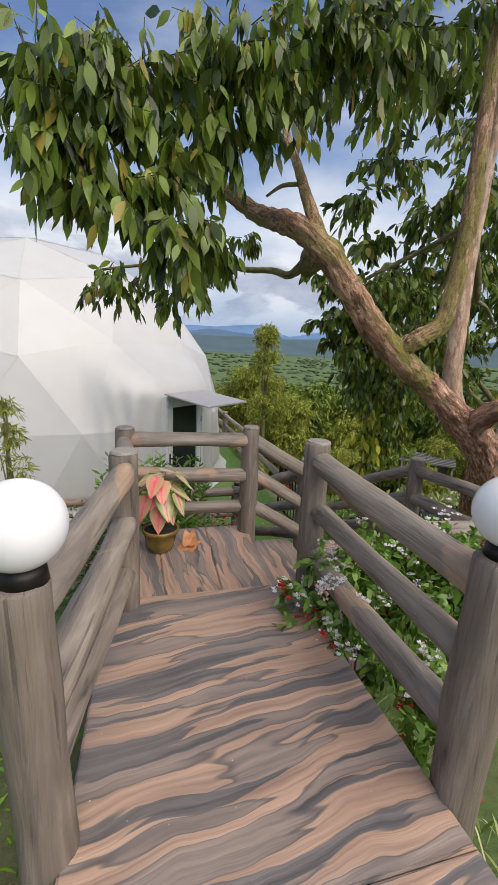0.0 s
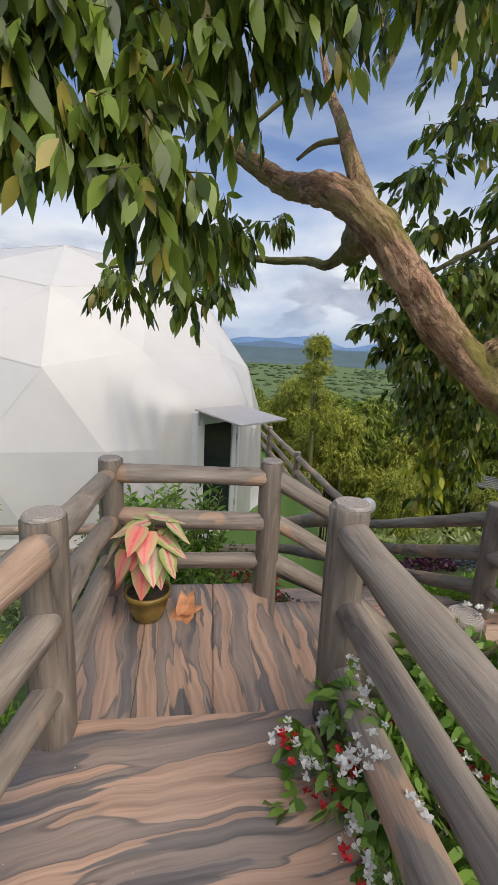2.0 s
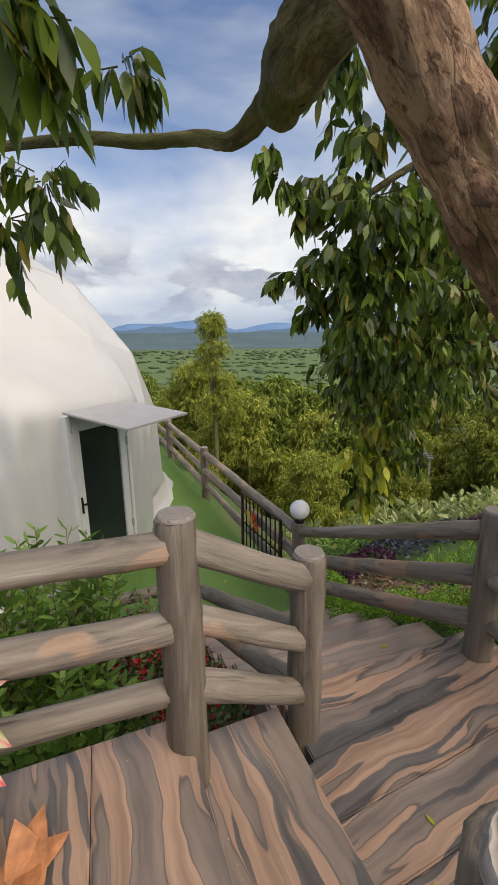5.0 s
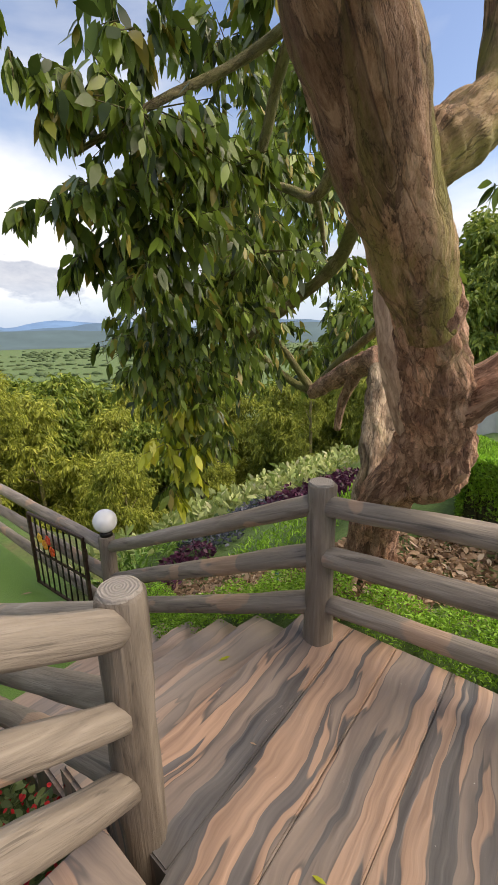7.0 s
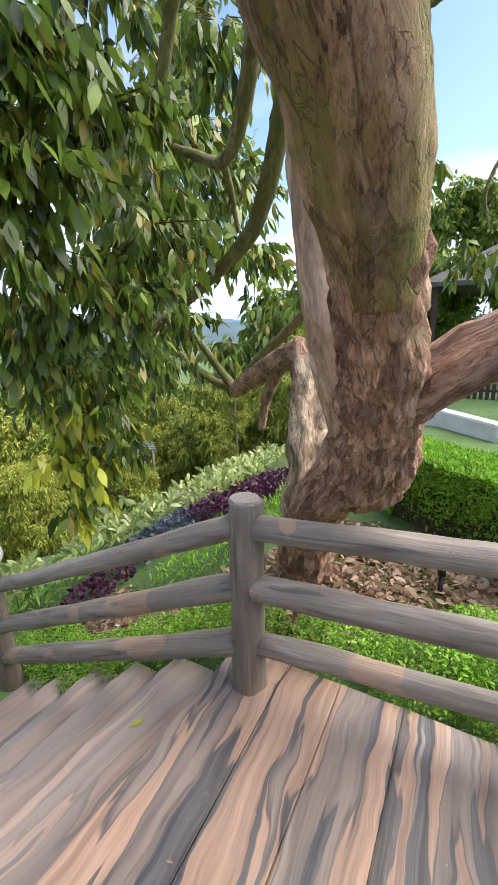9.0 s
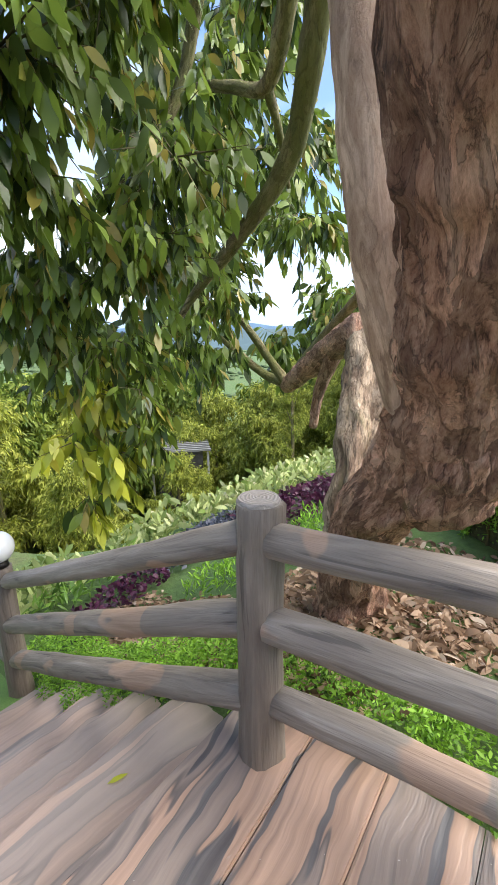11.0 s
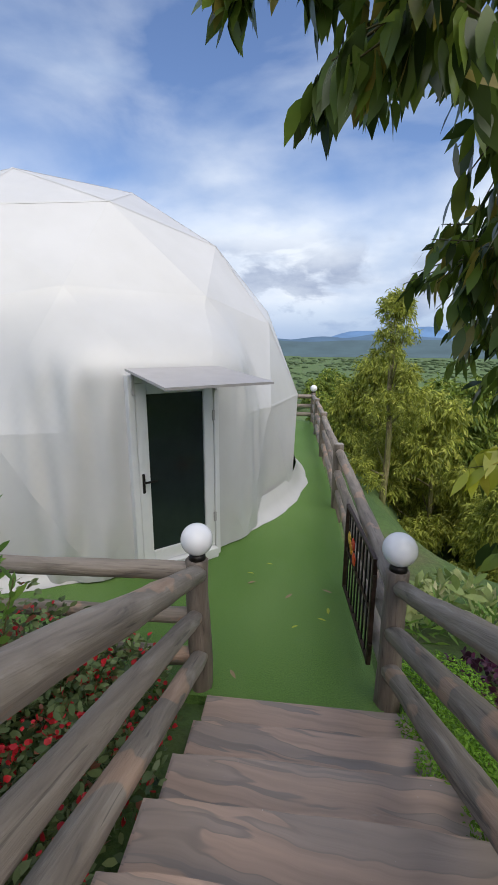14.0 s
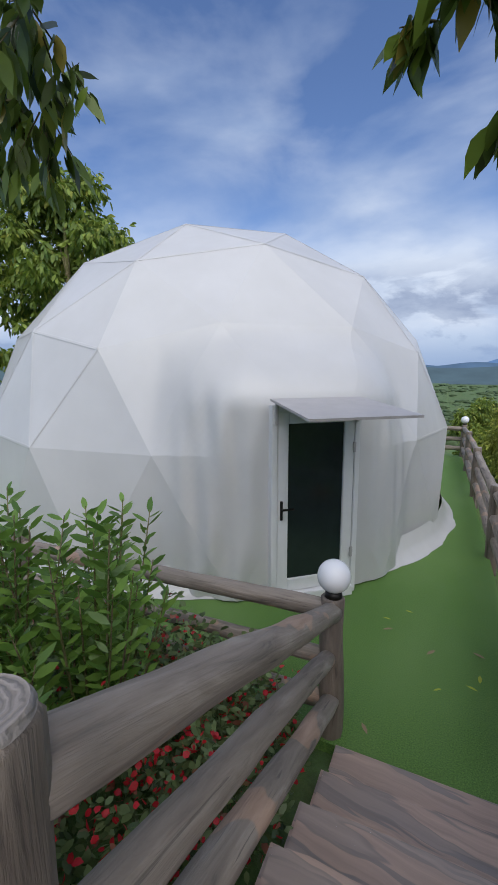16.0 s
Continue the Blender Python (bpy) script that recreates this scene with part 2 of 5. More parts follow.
def fabric_material():
    m, t, b = nodes_of("dome_fabric")
    f = noise_tex(t, coords(t), 0.8, 4)
    t.links.new(ramp(t, f, ((0.3, (0.535, 0.53, 0.515)), (0.7, (0.6, 0.595, 0.583)))), b.inputs["Base Color"])
    b.inputs["Roughness"].default_value = 0.34
    w = noise_tex(t, coords(t, "Object", (1.2, 1.2, 0.45)), 1.5, 2, 0.4, 0.2)
    bump(t, b, w, 0.2, 0.1)
    return m


def turf_material():
    m, t, b = nodes_of("artificial_turf")
    f = noise_tex(t, coords(t), 90, 3, 0.7)
    big = noise_tex(t, coords(t, "Object", (1, 0.35, 1)), 1.1, 4)
    a = ramp(t, f, ((0.3, (0.042, 0.115, 0.014)), (0.7, (0.16, 0.3, 0.052))))
    col = blend(t, ramp(t, big, ((0.4, (0, 0, 0)), (0.7, (0.4, 0.4, 0.4)))), a, (0.2, 0.32, 0.1))
    t.links.new(col, b.inputs["Base Color"])
    b.inputs["Roughness"].default_value = 0.75
    bump(t, b, f, 0.6, 0.02)
    return m


def ground_material():
    m, t, b = nodes_of("garden_ground")
    big = noise_tex(t, coords(t), 0.35, 6, 0.6)
    fine = noise_tex(t, coords(t), 12, 6, 0.7)
    col = ramp(t, big, ((0.35, (0.06, 0.12, 0.03)), (0.52, (0.10, 0.17, 0.045)), (0.68, (0.15, 0.14, 0.07))))
    col = blend(t, 0.55, col, ramp(t, fine, ((0.3, (0.3, 0.3, 0.3)), (0.7, (1.3, 1.3, 1.2)))), "MULTIPLY")
    t.links.new(col, b.inputs["Base Color"])
    b.inputs["Roughness"].default_value = 0.95
    bump(t, b, fine, 0.7, 0.05)
    return m


M_LOG = log_material("painted_log")
M_POST = log_material("painted_post", 0.72, 0.74)
def ring_material():
    m, t, b = nodes_of("cut_end")
    w = t.nodes.new("ShaderNodeTexWave")
    w.wave_type, w.rings_direction = "RINGS", "Z"
    w.inputs["Scale"].default_value, w.inputs["Distortion"].default_value, w.inputs["Detail"].default_value = 26, 7.0, 4
    t.links.new(coords(t), w.inputs["Vector"])
    t.links.new(ramp(t, w.outputs["Fac"], ((0.2, (0.26, 0.232, 0.205)), (0.7, (0.33, 0.295, 0.265)))), b.inputs["Base Color"])
    b.inputs["Roughness"].default_value = 0.7
    bump(t, b, w.outputs["Fac"], 0.4, 0.01)
    return m


M_RINGS = ring_material()
M_DECK = floor_material("deck_grain", -8, 10.4, 1.0, 0.1)
M_LAND = floor_material("landing_grain", 86, 10.0, 1.1, 0.08)
M_PLAT = floor_material("platform_grain", -5, 9.8, 0.95, 0.04)
M_STEP = floor_material("stair_grain", 5, 9.0, 0.8, 0.45)
M_FABRIC = fabric_material()
M_TURF = turf_material()
M_GROUND = ground_material()
M_BARK = bark_material("rough_bark", (0.72, 0.49, 0.36), (0.51, 0.295, 0.2), (0.18, 0.095, 0.065), (0.26, 0.24, 0.06), 0.62)
M_LIMB = bark_material("mossy_limb_bark", (0.7, 0.48, 0.34), (0.49, 0.295, 0.185), (0.15, 0.09, 0.06), (0.36, 0.34, 0.06), 0.48)
M_PALE = bark_material("pale_bark", (0.6, 0.45, 0.34), (0.5, 0.36, 0.26), (0.36, 0.25, 0.18), (0.32, 0.27, 0.13), 0.66, 0.4)
M_MOSS = bark_material("mossy_bark", (0.4, 0.34, 0.2), (0.27, 0.235, 0.12), (0.12, 0.1, 0.06), (0.2, 0.22, 0.055), 0.44, 0.7)
M_DEAD = bark_material("weathered_deadwood", (0.58, 0.47, 0.36), (0.38, 0.29, 0.2), (0.07, 0.055, 0.045), (0.24, 0.22, 0.1), 0.6, 0.8)
M_LEAF = leaf_material("broad_leaf", (0.03, 0.058, 0.015), (0.235, 0.33, 0.048), (0.36, 0.3, 0.06), 0.34)
M_YOUNG = leaf_material("young_leaf", (0.26, 0.32, 0.025), (0.6, 0.62, 0.055), (0.68, 0.62, 0.08))
M_BUSH = leaf_material("bush_leaf", (0.09, 0.16, 0.025), (0.28, 0.36, 0.05), (0.4, 0.42, 0.07), 0.6)
M_CONIFER = leaf_material("feathery_leaf", (0.15, 0.19, 0.03), (0.42, 0.46, 0.065), (0.52, 0.52, 0.1), 0.65)
M_FERN = leaf_material("fern_leaf", (0.12, 0.27, 0.025), (0.32, 0.58, 0.055), None, 0.6)
M_SHRUB = leaf_material("shrub_leaf", (0.085, 0.18, 0.028), (0.25, 0.42, 0.075), None, 0.36)
M_BED = leaf_material("bed_leaf", (0.05, 0.09, 0.03), (0.23, 0.31, 0.12), (0.34, 0.13, 0.08), 0.45)
M_VARIEG = leaf_material("variegated_leaf", (0.2, 0.3, 0.06), (0.55, 0.6, 0.25), (0.62, 0.6, 0.35), 0.45)
M_PURPLE = leaf_material("purple_leaf", (0.03, 0.008, 0.02), (0.12, 0.03, 0.075), None, 0.45)
M_SLATE = leaf_material("slate_leaf", (0.04, 0.05, 0.07), (0.14, 0.15, 0.2), None, 0.45)
M_MULCH = leaf_material("dry_leaf", (0.16, 0.095, 0.055), (0.48, 0.34, 0.23), (0.56, 0.46, 0.36), 0.8)
M_RED = leaf_material("red_petal", (0.5, 0.01, 0.02), (0.75, 0.03, 0.04), None, 0.5)
M_WHITEFL = leaf_material("white_petal", (0.75, 0.75, 0.72), (0.85, 0.85, 0.83), None, 0.5)
M_GLOBE = plain("opal_glass", (0.85, 0.85, 0.86), 0.16, 0, 0.01)
M_BLACK = plain("black_iron", (0.025, 0.022, 0.02), 0.45, 0.6, 0.3, 20)
M_RUST = plain("brown_iron", (0.06, 0.035, 0.025), 0.55, 0.4, 0.4, 20)
M_WHITE = plain("white_frame", (0.74, 0.74, 0.73), 0.35, 0, 0.03)
M_AWN = plain("awning_sheet", (0.42, 0.4, 0.39), 0.4, 0, 0.06)
M_GLASS = plain("dark_door_glass", (0.018, 0.026, 0.026), 0.12, 0, 0.1)
M_POT = plain("glazed_pot", (0.2, 0.13, 0.025), 0.25, 0, 0.35, 9)
# pot soil, and the painted dark of the tree stub's hollow
M_SOIL_AND_SHADE = plain("soil", (0.04, 0.028, 0.02), 0.95, 0, 0.5, 30)
M_STONE = plain("pale_render", (0.62, 0.62, 0.6), 0.8, 0, 0.15, 3)
M_ROOF = plain("dark_roof", (0.07, 0.065, 0.06), 0.8, 0, 0.3, 8)
M_FAR = leaf_material("far_tree", (0.08, 0.13, 0.055), (0.12, 0.175, 0.075), None, 0.9)
M_TEAL = plain("teal_plastic", (0.02, 0.13, 0.13), 0.4)
M_SLAT = plain("weathered_slat", (0.2, 0.2, 0.19), 0.7)
# old growth, its colour darkened for the shade deep in the hedge
M_INNER = plain("shaded_growth", (0.05, 0.055, 0.022), 0.95, 0, 0.7, 26)


# ---- building helpers ----
def finish(name, me, material, parent=None, label="", smooth=True):
    me.materials.append(material)
    if smooth:
        me.polygons.foreach_set("use_smooth", [True] * len(me.polygons))
    o = new(name, me)
    o.parent = parent
    if label:
        tagged(o, label)
    return o


def part(name, bm, material, parent=None, label="", smooth=False):
    me = bpy.data.meshes.new(name)
    bm.normal_update()
    bm.to_mesh(me)
    bm.free()
    return finish(name, me, material, parent, label, smooth)


def thing(name, label, category, group="", at=(0, 0, 0), rz=0):
    o = new(name)
    o.matrix_basis = pose(*at, 0, 0, rz)
    o.empty_display_size = 0.1
    return tagged(o, label, category, group)


def box(bm, x0, x1, y0, y1, z0, z1, bevel=0.0):
    r = bmesh.ops.create_cube(bm, size=1, matrix=Matrix.Translation(((x0 + x1) / 2, (y0 + y1) / 2, (z0 + z1) / 2)) @ Matrix.Diagonal((x1 - x0, y1 - y0, z1 - z0, 1)))
    if bevel:
        es = list({e for v in r["verts"] for e in v.link_edges})
        bmesh.ops.bevel(bm, geom=es, offset=bevel, segments=2, affect="EDGES")


def prism(bm, outline, z0, z1, bevel=0.012):
    lo = [bm.verts.new((x, y, z0)) for x, y in outline]
    hi = [bm.verts.new((x, y, z1)) for x, y in outline]
    n = len(outline)
    top = bm.faces.new(hi)
    bm.faces.new(lo[::-1])
    for i in range(n):
        bm.faces.new((lo[i], lo[(i + 1) % n], hi[(i + 1) % n], hi[i]))
    if bevel:
        bmesh.ops.bevel(bm, geom=list(top.edges), offset=bevel, segments=2, affect="EDGES")


def rough_log(length, r0, r1, seed, segs=16, bend=0.012, cap=0.25):
    """A hewn log along local z from 0 to length, a little crooked, with rounded ends and shallow flats."""
    rnd = random.Random(seed)
    rings = max(8, int(length / 0.09))
    bm = bmesh.new()
    ph = [rnd.uniform(0, 6.28) for _ in range(4)]
    loops = []
    zs = [0, 0.012] + [length * i / rings for i in range(1, rings)] + [length - 0.012, length]
    for z in zs:
        t = z / length
        r = r0 + (r1 - r0) * t
        if z == 0 or z == length:
            r *= 1 - cap
        cx, cy = bend * math.sin(ph[0] + 3.1 * t), bend * math.sin(ph[1] + 2.6 * t)
        ring = []
        for k in range(segs):
            a = 6.28318 * k / segs
            w = noise.noise((math.cos(a) * 1.3 + seed * 3.7, math.sin(a) * 1.3, z * 2.2)) * 0.16 + noise.noise((math.cos(a) * 4 + seed, math.sin(a) * 4, z * 6)) * 0.06
            w -= 0.13 * math.exp(-((math.sin((a - ph[2]) / 2)) / 0.09) ** 2)
            ring.append(bm.verts.new((cx + r * (1 + w) * math.cos(a), cy + r * (1 + w) * math.sin(a), z)))
        loops.append(ring)
    for a, b in zip(loops, loops[1:]):
        for k in range(segs):
            bm.faces.new((a[k], a[(k + 1) % segs], b[(k + 1) % segs], b[k]))
    bm.faces.new(loops[0][::-1])
    bm.faces.new(loops[-1])
    return bm


def log_between(name, a, b, r0, r1, seed, parent=None, label=""):
    a, b = Vector(a), Vector(b)
    o = part(name, rough_log((b - a).length, r0, r1, seed), M_LOG, parent, label, True)
    o.matrix_basis = Matrix.Translation(a) @ (b - a).to_track_quat("Z", "Y").to_matrix().to_4x4()
    return o


def leaves_mesh(P, D, L, Wd, droop=0.25, fold=0.25, fine=False):
    """Many pointed leaves as one mesh: places, directions, lengths, widths (numpy)."""
    n = len(P)
    D = D / np.linalg.norm(D, axis=1, keepdims=True)
    R = np.random.normal(size=(n, 3))
    S = np.cross(D, R)
    S /= np.linalg.norm(S, axis=1, keepdims=True) + 1e-9
    N = np.cross(S, D)
    L, Wd = L[:, None], Wd[:, None]
    down = np.array([0, 0, -1.0])
    def at(u, side):
        return P + D * L * u + S * Wd * side + N * Wd * fold * abs(side) + down * L * droop * u * u
    rows = ((0.14, 0.26), (0.38, 0.5), (0.66, 0.42), (0.87, 0.15)) if fine else ((0.3, 0.46), (0.68, 0.42))
    k = 2 * len(rows) + 2
    V = np.stack([at(0, 0)] + [at(u, w * q) for u, w in rows for q in (-1, 1)] + [at(1.0, 0)], axis=1).reshape(-1, 3)
    base = np.arange(n)[:, None] * k
    tris = np.concatenate([base + [0, 2, 1], base + [k - 3, k - 2, k - 1]], 0)
    quads = np.concatenate([base + [2 * q + 1, 2 * q + 2, 2 * q + 4, 2 * q + 3] for q in range(len(rows) - 1)], 0)
    me = bpy.data.meshes.new("leaves")
    me.vertices.add(n * k)
    me.vertices.foreach_set("co", V.ravel())
    loops = np.concatenate([tris.ravel(), quads.ravel()])
    starts = np.concatenate([np.arange(2 * n) * 3, 6 * n + np.arange(len(quads)) * 4])
    me.loops.add(len(loops))
    me.loops.foreach_set("vertex_index", loops)
    me.polygons.add(2 * n + len(quads))
    me.polygons.foreach_set("loop_start", starts)
    me.update(calc_edges=True)
    return me


def foliage(name, clumps, material, per_twig=12, twigs=14, size=(0.13, 0.2), slim=0.40, hang=0.75, parent=None, label="", spread=1.0, fine=False):
    """Leaves on short drooping twigs around each clump (x, y, z, radius). Returns the twigs' lines too."""
    P, D, lines = [], [], []
    for cx, cy, cz, cr in clumps:
        for _ in range(max(3, int(twigs * (cr / 0.35) ** 2))):
            d = np.random.normal(size=3) * (1, 1, 0.75)
            d /= np.linalg.norm(d)
            a = np.array((cx, cy, cz)) + d * cr * np.random.uniform(0.0, 0.45)
            b = np.array((cx, cy, cz)) + d * cr * np.random.uniform(0.7, 1.15) * spread + (0, 0, -0.25 * cr)
            lines.append((a, b))
            for i in range(per_twig):
                u = (i + np.random.uniform(0, 1)) / per_twig
                P.append(a + (b - a) * u + np.random.normal(size=3) * 0.012)
                side = np.random.normal(size=3)
                D.append((b - a) / (np.linalg.norm(b - a) + 1e-6) * 0.5 + side * 0.45 + (0, 0, -hang))
    P, D = np.array(P), np.array(D)
    L = np.random.uniform(size[0], size[1], len(P))
    o = finish(name, leaves_mesh(P, D, L, L * slim, fine=fine), material, parent, label, False)
    return o, lines


def twig_mesh(name, lines, radius, material, parent=None):
    V, F = [], []
    for a, b in lines:
        d = b - a
        s = np.cross(d, (0.3, 0.5, 0.8))
        s = s / (np.linalg.norm(s) + 1e-9)
        q = np.cross(d, s)
        q = q / (np.linalg.norm(q) + 1e-9)
        k = len(V)
        for c, r in ((a, radius), (b, radius * 0.4)):
            for j in range(3):
                ang = 2.0944 * j
                V.append(c + (s * math.cos(ang) + q * math.sin(ang)) * r)
        for j in range(3):
            F.append((k + j, k + (j + 1) % 3, k + 3 + (j + 1) % 3, k + 3 + j))
    me = bpy.data.meshes.new(name)
    me.from_pydata(V, [], F)
    return finish(name, me, material, parent)


def limb(name, pts, radii, material, parent=None, label="", segs=18, rough=0.1, seed=1, step=5, ridge=0.0, groove=None):
    """A tapered, knobbly limb along a smooth line through a few places; ridge: fissured relief; groove: (facing, start, end, depth) of a rotted slot."""
    pts = [Vector(p) for p in pts]
    ext = [pts[0] * 2 - pts[1]] + pts + [pts[-1] * 2 - pts[-2]]
    line, rad = [], []
    for i in range(1, len(ext) - 2):
        p0, p1, p2, p3 = ext[i - 1:i + 3]
        for k in range(step):
            u = k / step
            line.append(0.5 * ((2 * p1) + (p2 - p0) * u + (2 * p0 - 5 * p1 + 4 * p2 - p3) * u * u + (3 * p1 - p0 - 3 * p2 + p3) * u ** 3))
            rad.append(radii[i - 1] * (1 - u) + radii[i] * u)
    line.append(pts[-1])
    rad.append(radii[-1])
    V, G = [], []
    ref, run = Vector((0.31, 0.17, 0.9)), 0.0
    total = sum((b - a).length for a, b in zip(line, line[1:]))
    for i, (c, r) in enumerate(zip(line, rad)):
        d = (line[min(i + 1, len(line) - 1)] - line[max(i - 1, 0)]).normalized()
        s = (ref - d * ref.dot(d)).normalized()
        q = d.cross(s)
        ref = s
        run += (c - line[i - 1]).length if i else 0.0
        for k in range(segs):
            a = 6.28318 * k / segs
            ca, sa = math.cos(a), math.sin(a)
            out = s * ca + q * sa
            p = c + out * r
            w = 1 + rough * (noise.noise(p * (0.6 / r + 1.5) + Vector((seed, 0, 0))) * 1.4 + noise.noise(p * 9 + Vector((0, seed, 0))) * 0.6)
            if ridge:
                w += ridge * (0.5 - 1.6 * abs(noise.noise((ca * 2.1 + seed, sa * 2.1, run * 2.6)))) + ridge * 0.6 * noise.noise((ca * 5.5, sa * 5.5 + seed, run * 7)) + ridge * 0.4 * noise.noise(p * 42)
            if groove:
                face, g0, g1, deep = groove
                u = run / total
                w -= deep * smooth01(0.72, 0.96, out.dot(face)) * smooth01(g0, g0 + 0.08, u) * (1 - smooth01(g1 - 0.08, g1, u))
            V.append(c + out * r * w)
            G.append((r * ca + seed * 0.37, r * sa, run))
    n = len(line)
    F = [(i * segs + k, i * segs + (k + 1) % segs, (i + 1) * segs + (k + 1) % segs, (i + 1) * segs + k) for i in range(n - 1) for k in range(segs)]
    F += [tuple(range(segs - 1, -1, -1)), tuple(range((n - 1) * segs, n * segs))]
    me = bpy.data.meshes.new(name)
    me.from_pydata(V, [], F)
    at = me.attributes.new("grain", "FLOAT_VECTOR", "POINT")
    at.data.foreach_set("vector", [x for g in G for x in g])
    return finish(name, me, material, parent, label)


def smooth01(a, b, v):
    u = min(1.0, max(0.0, (v - a) / (b - a)))
    return u * u * (3 - 2 * u)


# ---- ground ----
def ground_z(x, y):
    """Garden and hillside below the walk."""
    right = 1.0 - 1.1 * smooth01(4.9, 7.4, y) - 0.8 * smooth01(7.4, 10.5, y)
    right += 0.22 * smooth01(5.6, 9.0, x) * (1 - smooth01(5.5, 9, y)) + 0.45 * smooth01(2.6, 0.5, y) * smooth01(4.0, 3.2, x)
    left = 1.35 - 0.85 * smooth01(3.2, 5.2, y) - 0.4 * smooth01(5.0, 7.0, y) - 0.25 * smooth01(7.0, 7.3, y)
    k = smooth01(2.85, 4.5, x) if y > 4.9 else smooth01(1.2, 2.3, x)
    z = left * (1 - k) + right * k
    far = math.hypot(x, y - 8)
    z -= 2.6 * smooth01(4.3, 9.0, x) * smooth01(10.5, 16, y)
    z -= 3.0 * smooth01(19.5, 26, y) + 1.2 * smooth01(5.2, 8.5, x) * smooth01(9.5, 13, y)
    z -= 5.0 * smooth01(26, 60, far) * smooth01(-6, 14, y) + 48 * smooth01(50, 420, far) * smooth01(-40, 60, y)
    if far > 6:
        z += noise.noise((x * 0.11, y * 0.11, 0)) * min(1.0, (far - 6) / 20) * (0.8 if far < 60 else 3.0)
    return z


def make_ground():
    near = [i * 0.45 for i in range(-30, 55)]
    xs = sorted([-4600, -3200, -2000, -1200, -700, -420, -260, -160, -100, -65, -42, -28, -19] + near + [28, 33, 40, 50, 65, 90, 130, 190, 280, 420, 700, 1200, 2000, 3200, 4600])
    ys = xs
    V = [(x, y, ground_z(x, y)) for y in ys for x in xs]
    n = len(xs)
    F = [(j * n + i, j * n + i + 1, (j + 1) * n + i + 1, (j + 1) * n + i) for j in range(n - 1) for i in range(n - 1)]
    me = bpy.data.meshes.new("ground")
    me.from_pydata(V, [], F)
    return tagged(finish("ground", me, M_GROUND), "grassy garden hillside falling to a green plain", "ground", kind="structure")


make_ground()


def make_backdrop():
    """Far hills and a blue mountain beyond the plain; haze painted into their colours."""
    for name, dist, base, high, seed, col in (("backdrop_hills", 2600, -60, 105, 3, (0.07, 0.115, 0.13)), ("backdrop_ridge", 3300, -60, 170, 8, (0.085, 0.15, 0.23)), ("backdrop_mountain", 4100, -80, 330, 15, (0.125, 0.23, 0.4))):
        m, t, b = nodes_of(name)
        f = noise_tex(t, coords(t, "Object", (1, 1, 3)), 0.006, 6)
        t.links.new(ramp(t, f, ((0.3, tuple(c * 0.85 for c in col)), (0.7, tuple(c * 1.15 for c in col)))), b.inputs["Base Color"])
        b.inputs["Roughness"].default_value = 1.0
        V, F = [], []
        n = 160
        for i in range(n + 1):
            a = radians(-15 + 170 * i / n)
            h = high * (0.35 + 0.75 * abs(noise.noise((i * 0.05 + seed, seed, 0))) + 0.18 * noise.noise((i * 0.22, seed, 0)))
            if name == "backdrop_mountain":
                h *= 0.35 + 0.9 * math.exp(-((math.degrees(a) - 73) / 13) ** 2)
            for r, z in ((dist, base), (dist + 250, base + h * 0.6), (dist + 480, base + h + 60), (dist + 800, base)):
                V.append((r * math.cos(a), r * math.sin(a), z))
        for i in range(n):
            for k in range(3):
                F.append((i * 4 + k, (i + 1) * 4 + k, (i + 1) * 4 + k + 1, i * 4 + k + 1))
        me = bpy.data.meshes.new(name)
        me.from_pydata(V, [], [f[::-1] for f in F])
        tagged(finish(name, me, m), "hills along the horizon, blue-green with painted haze", "backdrop", kind="structure")


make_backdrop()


def make_far_woods():
    """Clumps of trees and hedgerows scattered over the plain."""
    rng = np.random.default_rng(21)
    g = (1 + 5 ** 0.5) / 2
    ico = np.array(((-1, g, 0), (1, g, 0), (-1, -g, 0), (1, -g, 0), (0, -1, g), (0, 1, g), (0, -1, -g), (0, 1, -g), (g, 0, -1), (g, 0, 1), (-g, 0, -1), (-g, 0, 1))) / 1.9
    tri = np.array(((0, 11, 5), (0, 5, 1), (0, 1, 7), (0, 7, 10), (0, 10, 11), (1, 5, 9), (5, 11, 4), (11, 10, 2), (10, 7, 6), (7, 1, 8), (3, 9, 4), (3, 4, 2), (3, 2, 6), (3, 6, 8), (3, 8, 9), (4, 9, 5), (2, 4, 11), (6, 2, 10), (8, 6, 7), (9, 8, 1)))
    V, F = [], []
    while len(V) < 6000:
        d, a = 75 * (2200 / 75) ** rng.random(), radians(rng.uniform(5, 120))
        x, y = d * math.cos(a), 8 + d * math.sin(a)
        if noise.noise((x * 0.011, y * 0.011, 3)) < 0.05:
            continue
        r = rng.uniform(0.7, 2.0) * (1 + d / 520)
        V.append(ico * r * (1.7, 1.7, 0.6) * rng.uniform(0.5, 1.4, (12, 3)) + (x, y, ground_z(x, y) + r * 0.35))
        F.append(tri + 12 * len(F))
    me = bpy.data.meshes.new("far_woods")
    me.from_pydata(np.concatenate(V).tolist(), [], np.concatenate(F).tolist())
    tagged(finish("far_woods", me, M_FAR), "scattered dark green trees over the plain", "woods", kind="stuff")


make_far_woods()

# ---- the walk: deck, landing, platform, stair ----
ZD, ZL, ZT, ZP = 1.74, 1.53, 1.32, 1.11
RISE = ZP / 5


